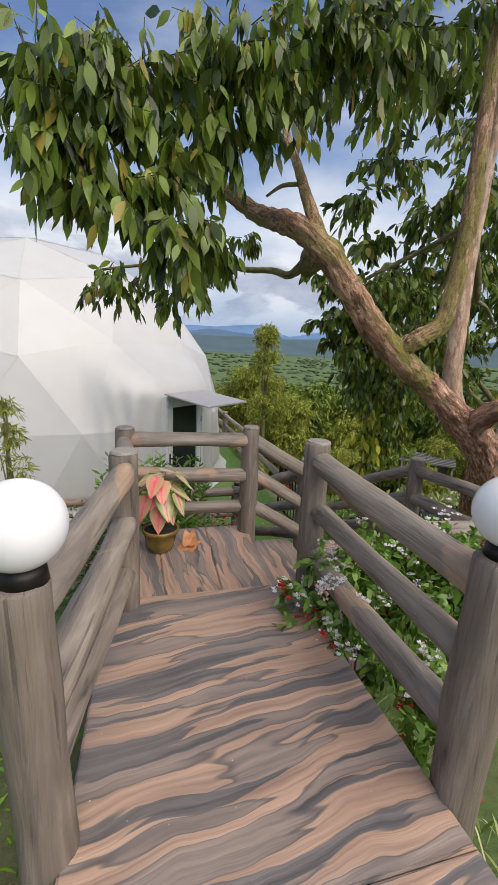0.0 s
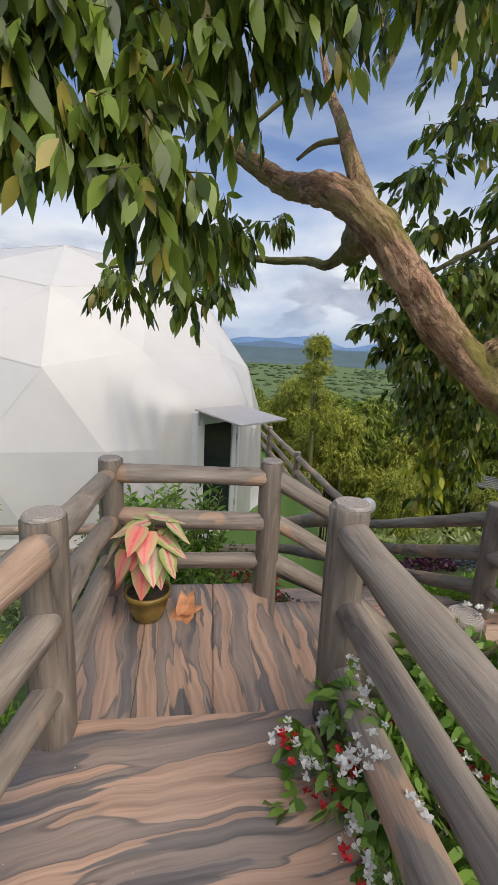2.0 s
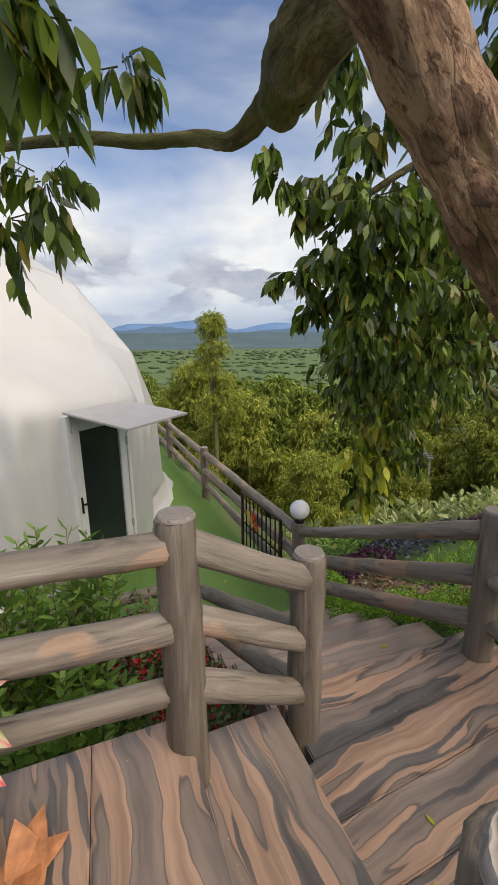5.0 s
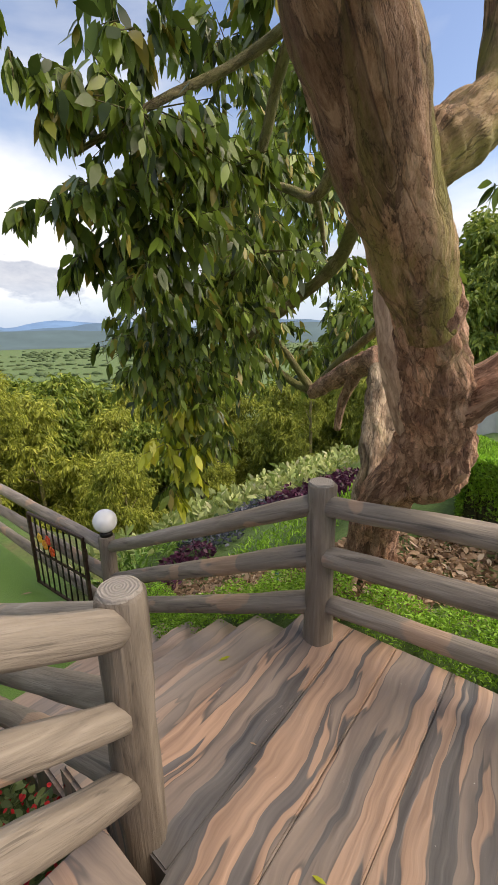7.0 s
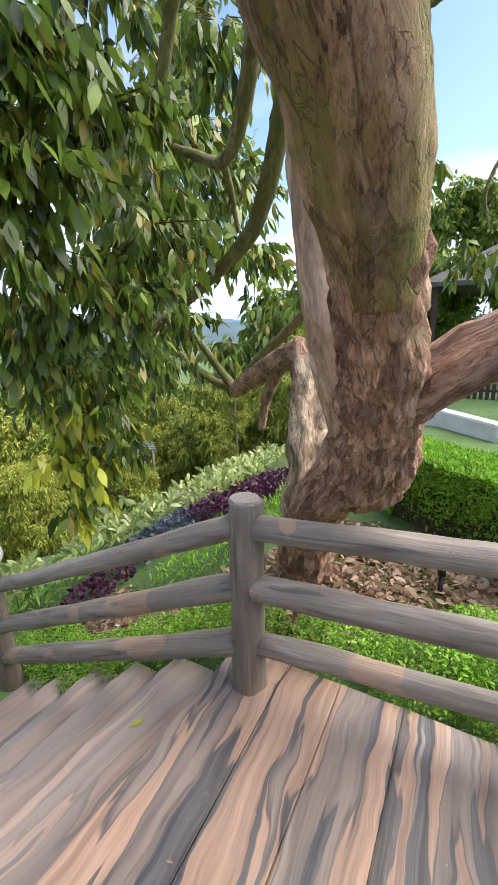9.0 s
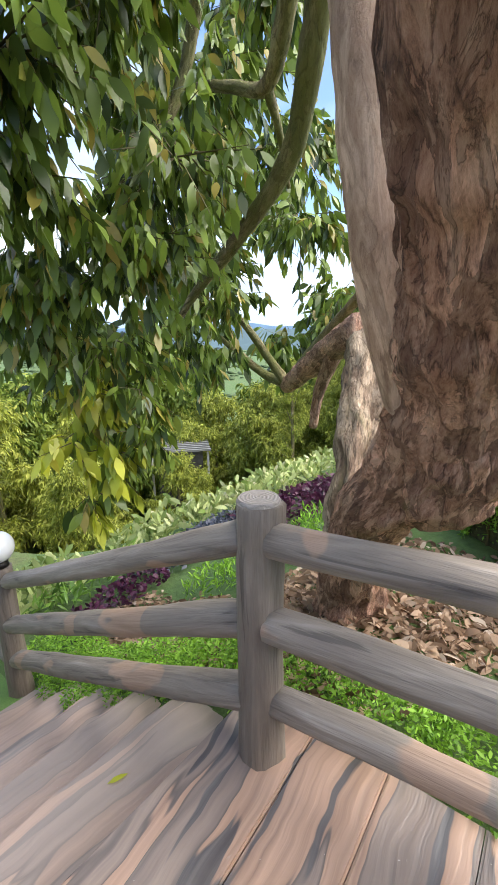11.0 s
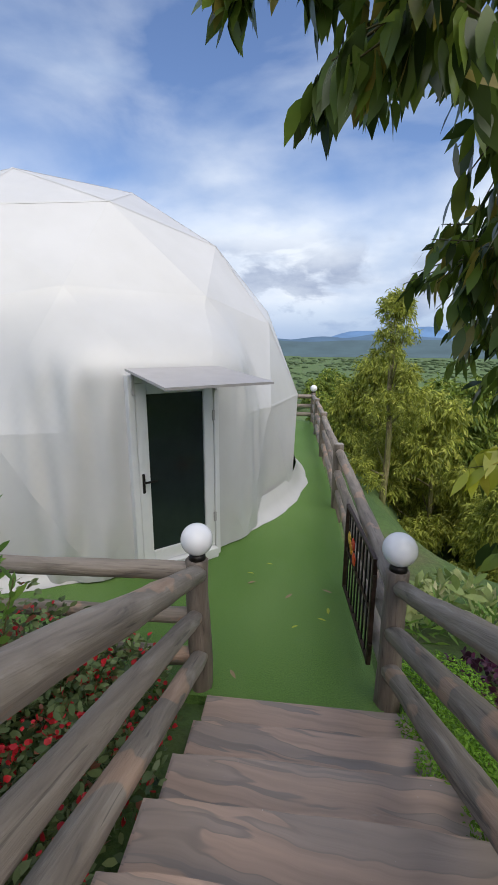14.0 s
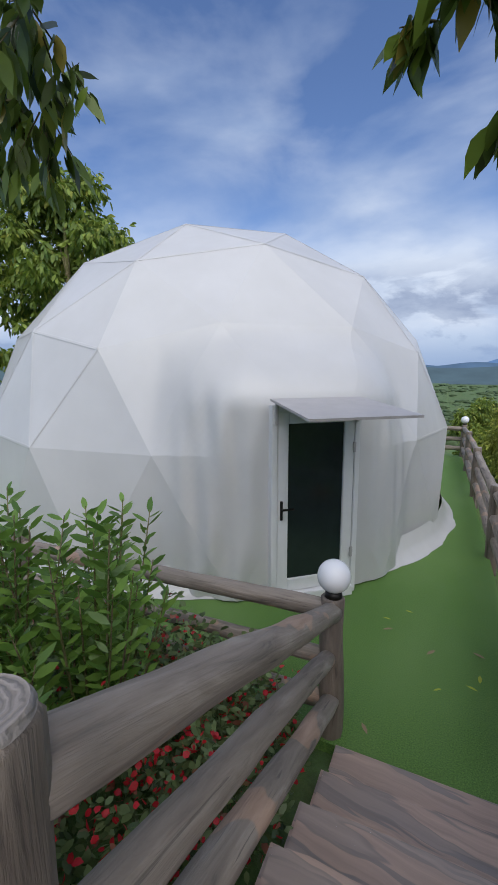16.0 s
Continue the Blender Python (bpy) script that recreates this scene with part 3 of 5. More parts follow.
def slabs(name, label, outlines, z0, z1, material):
    """A floor of stamped slabs, each its own piece, on one dark bed."""
    o = thing(name, label, "floor")
    o["kind"] = "structure"
    for outline in outlines:
        bm = bmesh.new()
        prism(bm, outline, z0, z1, 0.008)
        part("slab", bm, material, o)
    return o


slabs("deck_floor", "painted stamped concrete walkway with wood-grain stripes", [[(0.92, 0.2), (2.3, 0.2), (2.27, 1.9), (0.98, 1.9)], [(0.98, 1.904), (2.27, 1.904), (2.23, 3.46), (1.06, 3.48)]], 1.2, ZD, M_DECK)
slabs("landing_floor", "painted stamped concrete landing with lengthwise wood-grain stripes",
      [[(1.06, 3.484), (1.42, 3.484), (1.40, 4.85), (1.06, 4.85)], [(1.423, 3.484), (1.80, 3.484), (1.86, 4.845), (1.403, 4.85)], [(1.803, 3.484), (2.25, 3.484), (2.25, 4.84), (1.863, 4.845)]], 0.5, ZL, M_LAND)
slabs("tread_floor", "painted stamped concrete step beside the landing", [[(2.253, 3.42), (2.74, 3.42), (2.74, 4.9), (2.253, 4.9)]], 0.4, ZT, M_LAND)
slabs("platform_floor", "painted stamped concrete platform in long striped slabs",
      [[(2.743, 3.4), (4.46, 3.4), (4.45, 4.22), (2.743, 4.16)], [(2.743, 4.163), (4.45, 4.223), (4.44, 4.53), (2.743, 4.44)],
       [(2.743, 4.443), (4.44, 4.533), (4.43, 4.82), (2.86, 4.72), (2.743, 4.70)], [(2.86, 4.723), (4.43, 4.823), (4.42, 5.15), (2.86, 5.15)]], 0.2, ZP, M_PLAT)
stair = thing("stair", "five painted stamped concrete steps with wavy nosings", "stairs")
stair["kind"] = "structure"
EDGES = (5.15, 5.58, 5.98, 6.38, 6.79, 7.19)
for i in range(4):
    bm = bmesh.new()
    y0, y1 = EDGES[i] + 0.002, EDGES[i + 1]
    n = 9
    front = [(2.86 + 1.5 * k / n, y1 + 0.02 * noise.noise((k * 0.7, i * 3.1, 0))) for k in range(n + 1)]
    prism(bm, [(2.86, y0), (4.40, y0)] + [(x + 0.02 * (k == n), y) for k, (x, y) in reversed(list(enumerate(front)))], -0.3, ZP - RISE * (i + 1), 0.018)
    part("step", bm, M_STEP, stair)
bm = bmesh.new()
prism(bm, [(2.86, 6.792), (4.36, 6.792), (4.3, 7.19), (2.86, 7.19)], -0.3, 0.025, 0.01)
part("step", bm, M_STEP, stair)

# ---- railings ----
POSTS = {"S": (0.95, 2.2, ZD, 2.66), "T": (2.34, 2.08, ZD, 2.66), "A": (1.165, 3.43, ZD, 2.665), "B": (2.315, 3.44, ZD, 2.7), "C": (1.135, 4.79, ZL, 2.515), "D": (2.243, 4.73, ZL, 2.53),
         "E": (2.895, 4.885, ZP, 2.16), "G": (4.215, 4.94, ZP, 2.125), "K": (2.87, 3.42, ZP, 2.2), "H": (4.44, 3.4, ZP, 2.13), "L": (2.785, 7.305, 0, 1.06), "R": (4.174, 7.30, 0, 1.07),
         "M": (-0.3, 7.22, 0, 1.05), "N": (-4.2, 7.1, 0, 1.05), "P": (4.12, 11.15, 0, 1.05), "Q": (4.06, 14.4, 0, 1.05), "U": (4.0, 17.0, 0, 1.05), "V": (3.96, 19.1, 0, 1.0), "X": (-3, 19.1, 0, 1.0)}
TIE = (0.115, 0.44, 0.75)
count = 0
for key, (x, y, z0, z1) in POSTS.items():
    count += 1
    r = 0.083 if y < 8 else 0.08
    o = part("railing_post", rough_log(z1 - z0 + 0.25, r * 1.05, r * 0.98, count * 7 + 1, 18, 0.006, 0.12), M_POST, None, "", True)
    o.matrix_basis = pose(x, y, z0 - 0.25, 0, 0, count * 53)
    tagged(o, "grey-brown painted concrete log post with carved bark", "post", "railing posts")
    if key not in "STLRV":
        bm = bmesh.new()
        bmesh.ops.create_cone(bm, cap_ends=True, segments=28, radius1=r * 0.9, radius2=r * 0.8, depth=0.014)
        part("cut_end", bm, M_RINGS, o, "pale cut end with growth rings", False).location = (0, 0, z1 - z0 + 0.254)
for a, b in ("SA", "TB", "AC", "CD", "DE", "BK", "KH", "EL", "GR", "HG", "LM", "MN", "RP", "PQ", "QU", "UV", "VX"):
    pa, pb = POSTS[a], POSTS[b]
    count += 1
    for k, f in enumerate(TIE):
        count += 1
        ha, hb = pa[3] - pa[2], pb[3] - pb[2]
        u = Vector((pa[0], pa[1], pa[3] - f * min(ha, 1.06)))
        v = Vector((pb[0], pb[1], pb[3] - f * min(hb, 1.06)))
        d = (v - u).normalized()
        r = 0.066 + 0.006 * math.sin(count * 2.1)
        o = log_between("railing_log", u + d * 0.035, v - d * 0.035, r, r * 0.93, count * 5 + 2)
        tagged(o, "weathered grey-brown log rail with worn tan patches", "rail", "railing logs")


def make_globe(x, y, z, r=0.115):
    o = thing("globe_lamp", "round white opal globe lamp on a log post", "lamp", "globe lamps", (x, y, z))
    bm = bmesh.new()
    bmesh.ops.create_cone(bm, cap_ends=True, segments=24, radius1=0.062, radius2=0.055, depth=0.05, matrix=Matrix.Translation((0, 0, 0.02)))
    part("collar", bm, M_BLACK, o, "black collar", True)
    bm = bmesh.new()
    bmesh.ops.create_uvsphere(bm, u_segments=40, v_segments=24, radius=r, matrix=Matrix.Translation((0, 0, 0.04 + r * 0.95)))
    part("globe", bm, M_GLOBE, o, "", True)


for key in "STLRV":
    make_globe(POSTS[key][0], POSTS[key][1], POSTS[key][3])

# ---- terrace ----
bm = bmesh.new()
prism(bm, [(-9, 7.194), (4.14, 7.194), (4.1, 11), (3.94, 19.3), (-9, 19.3)], -0.35, 0.0, 0.0)
tagged(part("turf", bm, M_TURF), "bright green artificial turf terrace", "turf", kind="structure")


def make_gate():
    o = thing("metal_gate", "open dark iron gate with bars and painted flowers", "gate", "", (4.085, 7.6, 0.0), 94)
    for name, b in (("stile", (0, 0.035, -0.018, 0.018, 0.05, 0.98)), ("stile", (1.12, 1.155, -0.018, 0.018, 0.05, 0.98)), ("rail", (0.035, 1.12, -0.015, 0.015, 0.95, 0.98)), ("rail", (0.035, 1.12, -0.015, 0.015, 0.05, 0.08)), ("rail", (0.035, 1.12, -0.012, 0.012, 0.5, 0.52))):
        bm = bmesh.new()
        box(bm, *b, 0.003)
        part(name, bm, M_RUST, o)
    for i in range(8):
        x = 0.15 + i * 0.122
        bm = bmesh.new()
        box(bm, x - 0.007, x + 0.007, -0.007, 0.007, 0.08, 0.95)
        part("bar", bm, M_BLACK, o)
    for i, (x, z, c) in enumerate(((0.72, 0.74, (0.7, 0.05, 0.02)), (0.8, 0.66, (0.8, 0.3, 0.02)), (0.66, 0.62, (0.75, 0.08, 0.02)), (0.9, 0.72, (0.8, 0.5, 0.05)))):
        bm = bmesh.new()
        for k in range(5):
            a = 1.2566 * k
            bmesh.ops.create_uvsphere(bm, u_segments=8, v_segments=6, radius=0.03, matrix=Matrix.Translation((x + 0.034 * math.cos(a), 0.02, z + 0.034 * math.sin(a))) @ Matrix.Diagonal((1, 0.3, 1, 1)))
        part("flower", bm, plain("gate_flower", c, 0.4), o, "painted metal flower", True)
    for z in (0.2, 0.8):
        bm = bmesh.new()
        bmesh.ops.create_cone(bm, cap_ends=True, segments=12, radius1=0.016, radius2=0.016, depth=0.1, matrix=Matrix.Translation((-0.012, 0, z)))
        part("hinge", bm, M_RUST, o)


make_gate()

# ---- dome tent ----
DC, DR = Vector((-0.987, 12.653, 0.881)), 4.50
DOOR_AT, DOOR_TURN = (2.12, 9.09), 41.3


def make_dome():
    o = thing("dome_tent", "large white geodesic dome tent with a glazed door", "tent")
    g = (1 + 5 ** 0.5) / 2
    v = [Vector(p) for p in ((-1, g, 0), (1, g, 0), (-1, -g, 0), (1, -g, 0), (0, -1, g), (0, 1, g), (0, -1, -g), (0, 1, -g), (g, 0, -1), (g, 0, 1), (-g, 0, -1), (-g, 0, 1))]
    faces = ((0, 11, 5), (0, 5, 1), (0, 1, 7), (0, 7, 10), (0, 10, 11), (1, 5, 9), (5, 11, 4), (11, 10, 2), (10, 7, 6), (7, 1, 8),
             (3, 9, 4), (3, 4, 2), (3, 2, 6), (3, 6, 8), (3, 8, 9), (4, 9, 5), (2, 4, 11), (6, 2, 10), (8, 6, 7), (9, 8, 1))
    z = v[0].normalized()
    x = (v[11] - z * v[11].dot(z)).normalized()
    y = z.cross(x)
    turn = Matrix.Rotation(radians(60), 3, "Z") @ Matrix((x, y, z))
    bm = bmesh.new()
    f = 3

    def place(p):
        q = turn @ p.normalized() * DR
        q = DC + q
        if q.z < 0.55:
            h = Vector((q.x - DC.x, q.y - DC.y))
            h = h.normalized() * 4.47
            q = Vector((DC.x + h.x, DC.y + h.y, 0.02))
        return q

    for a, b, c in faces:
        grid = {}
        for i in range(f + 1):
            for j in range(f + 1 - i):
                grid[i, j] = v[a] * i + v[b] * j + v[c] * (f - i - j)
        for i in range(f):
            for j in range(f - i):
                for tri in (((i, j), (i + 1, j), (i, j + 1)), ((i + 1, j), (i + 1, j + 1), (i, j + 1))):
                    if all(k in grid for k in tri):
                        w = [place(grid[k]) for k in tri]
                        if max(q.z for q in w) > 0.1:
                            bm.faces.new([bm.verts.new(q) for q in w])
    bmesh.ops.remove_doubles(bm, verts=bm.verts[:], dist=0.01)
    bmesh.ops.recalc_face_normals(bm, faces=bm.faces[:])
    for e in bm.edges:
        e.smooth = not (len(e.link_faces) == 2 and e.calc_face_angle(0) > 0.03)
    door_way = radians(DOOR_TURN - 90)
    welds = bmesh.new()
    for e in bm.edges:
        a, b = e.verts[0].co, e.verts[1].co
        mid = (a + b) / 2
        off = (math.atan2(mid.y - DC.y, mid.x - DC.x) - door_way + math.pi) % (2 * math.pi) - math.pi
        if min(a.z, b.z) < 0.3 or (abs(off) < 0.62 and min(a.z, b.z) < 3.4):
            continue
        up = (mid - DC).normalized()
        across = (b - a).cross(up).normalized() * 0.022
        rows = [[welds.verts.new(p + across * k + up * h) for k, h in ((-1, 0.0015), (-0.7, 0.004), (0.7, 0.004), (1, 0.0015))] for p in (a, b)]
        for k in range(3):
            welds.faces.new((rows[0][k], rows[0][k + 1], rows[1][k + 1], rows[1][k]))
    bmesh.ops.recalc_face_normals(welds, faces=welds.faces[:])
    part("seams", welds, M_FABRIC, o, "welded seams of the cover")
    bmesh.ops.subdivide_edges(bm, edges=bm.edges[:], cuts=25, use_grid_fill=True)
    for q in bm.verts:
        # the cover is pulled out to the door frame and hangs in creases beside it
        dx, dy = q.co.x - DC.x, q.co.y - DC.y
        r, off = math.hypot(dx, dy), (math.atan2(dy, dx) - door_way + math.pi) % (2 * math.pi) - math.pi
        if abs(off) > 0.6 or q.co.z > 3.4:
            continue
        side = 1 - smooth01(0.115, 0.42, abs(off))
        high = 1 - smooth01(2.2, 3.2, q.co.z)
        aim = 4.70 / math.cos(off) - 0.03
        k = side * high
        s1 = abs(off) * 4.5
        fold = math.sin(3.1416 * min(1, max(0, (abs(off) - 0.115) / 0.26))) * (1 - smooth01(1.9, 2.7, q.co.z))
        crease = 0.036 * fold * (math.sin(15 * s1 + 3.0 * q.co.z + math.sin(2.3 * q.co.z)) + 0.6 * math.sin(24 * s1 - 2.6 * q.co.z + 1.0))
        nr = r + max(0, aim - r) * k + crease * (1 if off < 0 else 0.45)
        q.co.x, q.co.y = DC.x + dx / r * nr, DC.y + dy / r * nr
    part("cover", bm, M_FABRIC, o, "", True)
    # loose hem all round
    bm = bmesh.new()
    n = 220
    a0 = radians(DOOR_TURN - 90)
    inner, outer = [], []
    for i in range(n + 1):
        a = a0 + 0.125 + (6.28318 - 0.25) * i / n
        w = noise.noise((i * 0.23, 4, 0)) * 0.09 + noise.noise((i * 0.9, 9, 0)) * 0.03
        ring = [(4.43, 0.32), (4.485, 0.14), (4.56, 0.035 + 0.02 * abs(w)), (4.63 + w * 0.7, 0.012), (4.65 + w * 0.7, 0.006)]
        inner.append([bm.verts.new((DC.x + r * math.cos(a), DC.y + r * math.sin(a), h)) for r, h in ring])
    for p, q in zip(inner, inner[1:]):
        for k in range(4):
            bm.faces.new((p[k], q[k], q[k + 1], p[k + 1]))
    part("skirt", bm, M_FABRIC, o, "loose white fabric hem lying on the turf", True)

    d = thing("dome_door", "closed white framed door with dark glass", "door", "", (*DOOR_AT, 0), DOOR_TURN)
    d["kind"] = "structure"
    for name, b in (("jamb", (-0.53, -0.465, -0.05, 0.07, 0.0, 2.25)), ("jamb", (0.465, 0.53, -0.05, 0.07, 0.0, 2.25)), ("head", (-0.465, 0.465, -0.05, 0.07, 2.17, 2.25)), ("sill", (-0.46, 0.46, -0.12, 0.07, 0.0, 0.12))):
        bm = bmesh.new()
        box(bm, *b, 0.006)
        part(name, bm, M_WHITE, d)
    leaf = bmesh.new()
    for b in ((-0.46, -0.335, -0.04, 0.02, 0.125, 2.165), (0.335, 0.46, -0.04, 0.02, 0.125, 2.165), (-0.335, 0.335, -0.04, 0.02, 2.05, 2.165), (-0.335, 0.335, -0.04, 0.02, 0.125, 0.27)):
        box(leaf, *b, 0.006)
    leaf = part("door_leaf", leaf, M_WHITE, d)
    bm = bmesh.new()
    box(bm, -0.335, 0.335, -0.012, 0.0, 0.27, 2.05)
    part("pane", bm, M_GLASS, leaf, "dark mesh-backed glass")
    bm = bmesh.new()
    box(bm, -0.43, -0.40, -0.055, -0.04, 0.98, 1.2, 0.004)
    box(bm, -0.42, -0.41, -0.1, -0.055, 1.1, 1.12)
    box(bm, -0.42, -0.28, -0.105, -0.09, 1.1, 1.125, 0.004)
    part("handle", bm, M_BLACK, leaf, "black lever handle")
    for z in (0.45, 1.7):
        bm = bmesh.new()
        box(bm, 0.44, 0.475, -0.06, -0.04, z, z + 0.12, 0.004)
        part("hinge", bm, M_AWN, leaf, "metal hinge")
    aw = thing("door_awning", "flat grey sheet awning over the door", "awning", "", (*DOOR_AT, 0), DOOR_TURN)
    bm = bmesh.new()
    lo, hi = [], []
    for s, yy, zz in ((-0.54, -0.02, 2.31), (0.54, -0.02, 2.31), (0.56, -1.05, 2.2), (-0.56, -1.05, 2.2)):
        lo.append(bm.verts.new((s, yy, zz - 0.012)))
        hi.append(bm.verts.new((s, yy, zz + 0.012)))
    bm.faces.new(hi)
    bm.faces.new(lo[::-1])
    for k in range(4):
        bm.faces.new((lo[k], lo[(k + 1) % 4], hi[(k + 1) % 4], hi[k]))
    bmesh.ops.recalc_face_normals(bm, faces=bm.faces[:])
    part("sheet", bm, M_AWN, aw)
    for s in (-0.48, 0.48):
        bm = bmesh.new()
        box(bm, s - 0.015, s + 0.015, -0.075, -0.05, 2.05, 2.29, 0.003)
        part("bracket", bm, M_AWN, aw)


make_dome()


# ---- the leaning tree ----
def make_tree():
    o = thing("leaning_tree", "old leaning broadleaf tree with rough reddish bark", "tree", "", (5.35, 5.2, 0.9))
    shift = Vector((5.35, 5.2, 0.9))

    def arm(name, pts, radii, mat, **k):
        return limb(name, [Vector(p) - shift for p in pts], radii, mat, o, **k)

    side = Vector((-0.8, -0.6, 0.1)).normalized()
    arm("trunk", [(5.46, 5.2, 0.6), (5.38, 5.14, 1.15), (5.1, 4.95, 1.72), (4.76, 4.6, 2.2), (4.4, 4.42, 2.5), (4.06, 4.33, 2.72), (3.6, 4.245, 3.04)], [0.3, 0.19, 0.17, 0.172, 0.16, 0.13, 0.098], M_BARK, rough=0.12, seed=4, segs=84, step=30, ridge=0.1)
    arm("burl", [(5.0, 4.68, 1.98), (4.86, 4.58, 2.03), (4.72, 4.5, 2.14), (4.52, 4.4, 2.36), (4.36, 4.36, 2.62)], [0.06, 0.14, 0.16, 0.15, 0.08], M_BARK, rough=0.13, seed=9, segs=64, step=14, ridge=0.13, groove=(side, 0.42, 0.85, 0.28), label="bulging burl with a dark hollow")
    arm("knot", [(5.1, 4.8, 1.86), (5.0, 4.78, 1.95), (4.95, 4.75, 2.06)], [0.06, 0.1, 0.05], M_DEAD, rough=0.2, seed=17, segs=32, step=8, ridge=0.1)
    arm("main_limb", [(3.68, 4.26, 2.98), (3.37, 4.225, 3.18), (3.12, 4.205, 3.37), (2.99, 4.2, 3.5), (2.84, 4.22, 3.68), (2.58, 4.22, 3.96), (2.42, 4.45, 4.16), (2.24, 4.95, 4.36), (1.9, 5.15, 4.62), (1.6, 5.3, 4.85), (1.2, 5.3, 5.0)], [0.1, 0.102, 0.104, 0.104, 0.1, 0.096, 0.09, 0.072, 0.055, 0.04, 0.018], M_LIMB, rough=0.11, seed=2, segs=56, step=20, ridge=0.07)
    arm("mossy_limb", [(3.28, 4.2, 3.27), (3.37, 4.16, 3.33), (3.47, 4.12, 3.4), (3.58, 4.09, 3.49), (3.64, 4.1, 3.68), (3.7, 4.12, 3.95), (3.74, 4.15, 4.3), (3.78, 4.2, 4.8), (3.86, 4.3, 5.55), (3.95, 4.4, 6.4)], [0.06, 0.082, 0.072, 0.068, 0.068, 0.068, 0.066, 0.06, 0.052, 0.035], M_LIMB, rough=0.1, seed=6, segs=40, step=12, ridge=0.06)
    arm("low_limb", [(4.36, 4.42, 2.52), (4.2, 4.14, 2.74), (4.28, 3.8, 2.88), (4.6, 3.1, 2.98), (5.3, 1.8, 3.2)], [0.13, 0.1, 0.09, 0.08, 0.055], M_BARK, rough=0.14, seed=11, segs=36, step=14, ridge=0.06)
    arm("pale_stem", [(4.74, 4.58, 2.2), (4.44, 4.55, 2.48), (4.25, 4.55, 2.76), (4.17, 4.57, 3.05), (4.22, 4.65, 3.5), (4.32, 4.77, 4.1), (4.5, 4.93, 5.25), (4.6, 5.1, 6.4)], [0.07, 0.088, 0.09, 0.086, 0.08, 0.072, 0.06, 0.042], M_PALE, rough=0.06, seed=7, segs=32, step=12, ridge=0.03)
    arm("dead_stem", [(5.25, 5.08, 1.45), (5.38, 5.12, 1.88), (5.58, 5.19, 2.16), (5.78, 5.27, 2.42), (5.95, 5.36, 2.6)], [0.17, 0.155, 0.15, 0.15, 0.13], M_DEAD, rough=0.14, seed=41, segs=64, step=16, ridge=0.12, groove=(Vector((-0.75, -0.64, 0.15)).normalized(), 0.3, 0.86, 0.75), label="split hollow deadwood stem")
    arm("arched_limb", [(5.85, 5.3, 2.5), (6.03, 5.42, 2.64), (6.26, 5.6, 2.66), (6.7, 6.03, 2.53), (7.3, 6.65, 2.3), (7.95, 7.36, 2.02)], [0.1, 0.125, 0.13, 0.125, 0.12, 0.11], M_BARK, rough=0.12, seed=13, segs=40, step=12, ridge=0.07)
    arm("stub", [(2.66, 4.2, 3.92), (2.7, 4.45, 4.02), (2.71, 4.7, 4.0), (2.71, 4.88, 3.93)], [0.09, 0.1, 0.115, 0.075], M_MOSS, rough=0.16, seed=20, segs=32, step=8, ridge=0.06)
    # raised ellipsoid; the shade of the stub's opening is its dark colour
    hole_shade = bmesh.new()
    bmesh.ops.create_uvsphere(hole_shade, u_segments=20, v_segments=12, radius=1, matrix=Matrix.Translation(Vector((2.7, 4.74, 4.0)) - shift) @ pose(0, 0, 0, 0, -20, 15) @ Matrix.Diagonal((0.05, 0.1, 0.118, 1)))
    part("hollow", hole_shade, M_SOIL_AND_SHADE, o, "dark bulge put in for the shade of a rotted hollow", True)
    arm("thin_branch", [(2.72, 4.9, 4.0), (2.62, 5.05, 3.9), (2.51, 5.21, 3.95), (2.3, 5.35, 3.96), (2.04, 5.5, 3.99), (1.4, 6.0, 4.02), (0.9, 6.2, 3.96)], [0.055, 0.036, 0.03, 0.028, 0.025, 0.018, 0.012], M_MOSS, rough=0.12, seed=21, segs=16, step=8)
    arm("upright_branch", [(2.56, 4.25, 4.04), (2.56, 4.6, 4.42), (2.62, 5.05, 4.82), (2.65, 5.42, 5.14), (2.62, 5.7, 5.6)], [0.06, 0.045, 0.038, 0.034, 0.02], M_LIMB, rough=0.08, seed=23, segs=20, step=8)
    arm("side_branch", [(2.65, 5.4, 5.12), (2.35, 5.35, 5.08), (2.1, 5.3, 4.86)], [0.026, 0.022, 0.014], M_MOSS, rough=0.06, seed=24, segs=12)
    arm("side_branch", [(2.58, 4.75, 4.56), (2.42, 4.8, 4.54), (2.3, 4.85, 4.46)], [0.02, 0.017, 0.01], M_MOSS, rough=0.06, seed=28, segs=10)
    arm("hanging_branch", [(4.25, 4.7, 3.86), (4.42, 4.85, 3.66), (4.62, 5.02, 3.5), (4.89, 5.3, 3.35), (5.15, 5.85, 3.14), (5.38, 6.4, 2.95), (5.45, 6.75, 2.7)], [0.036, 0.042, 0.044, 0.044, 0.04, 0.032, 0.018], M_MOSS, rough=0.1, seed=25, segs=24, step=8, ridge=0.04)
    arm("hanging_branch", [(4.36, 4.8, 4.35), (4.7, 5.1, 4.2), (5.05, 5.42, 3.98), (5.31, 5.72, 3.93), (5.42, 6.05, 4.08), (5.48, 6.35, 4.2), (5.5, 6.9, 4.3)], [0.04, 0.044, 0.044, 0.04, 0.034, 0.03, 0.018], M_MOSS, rough=0.1, seed=26, segs=24, step=8, ridge=0.04)
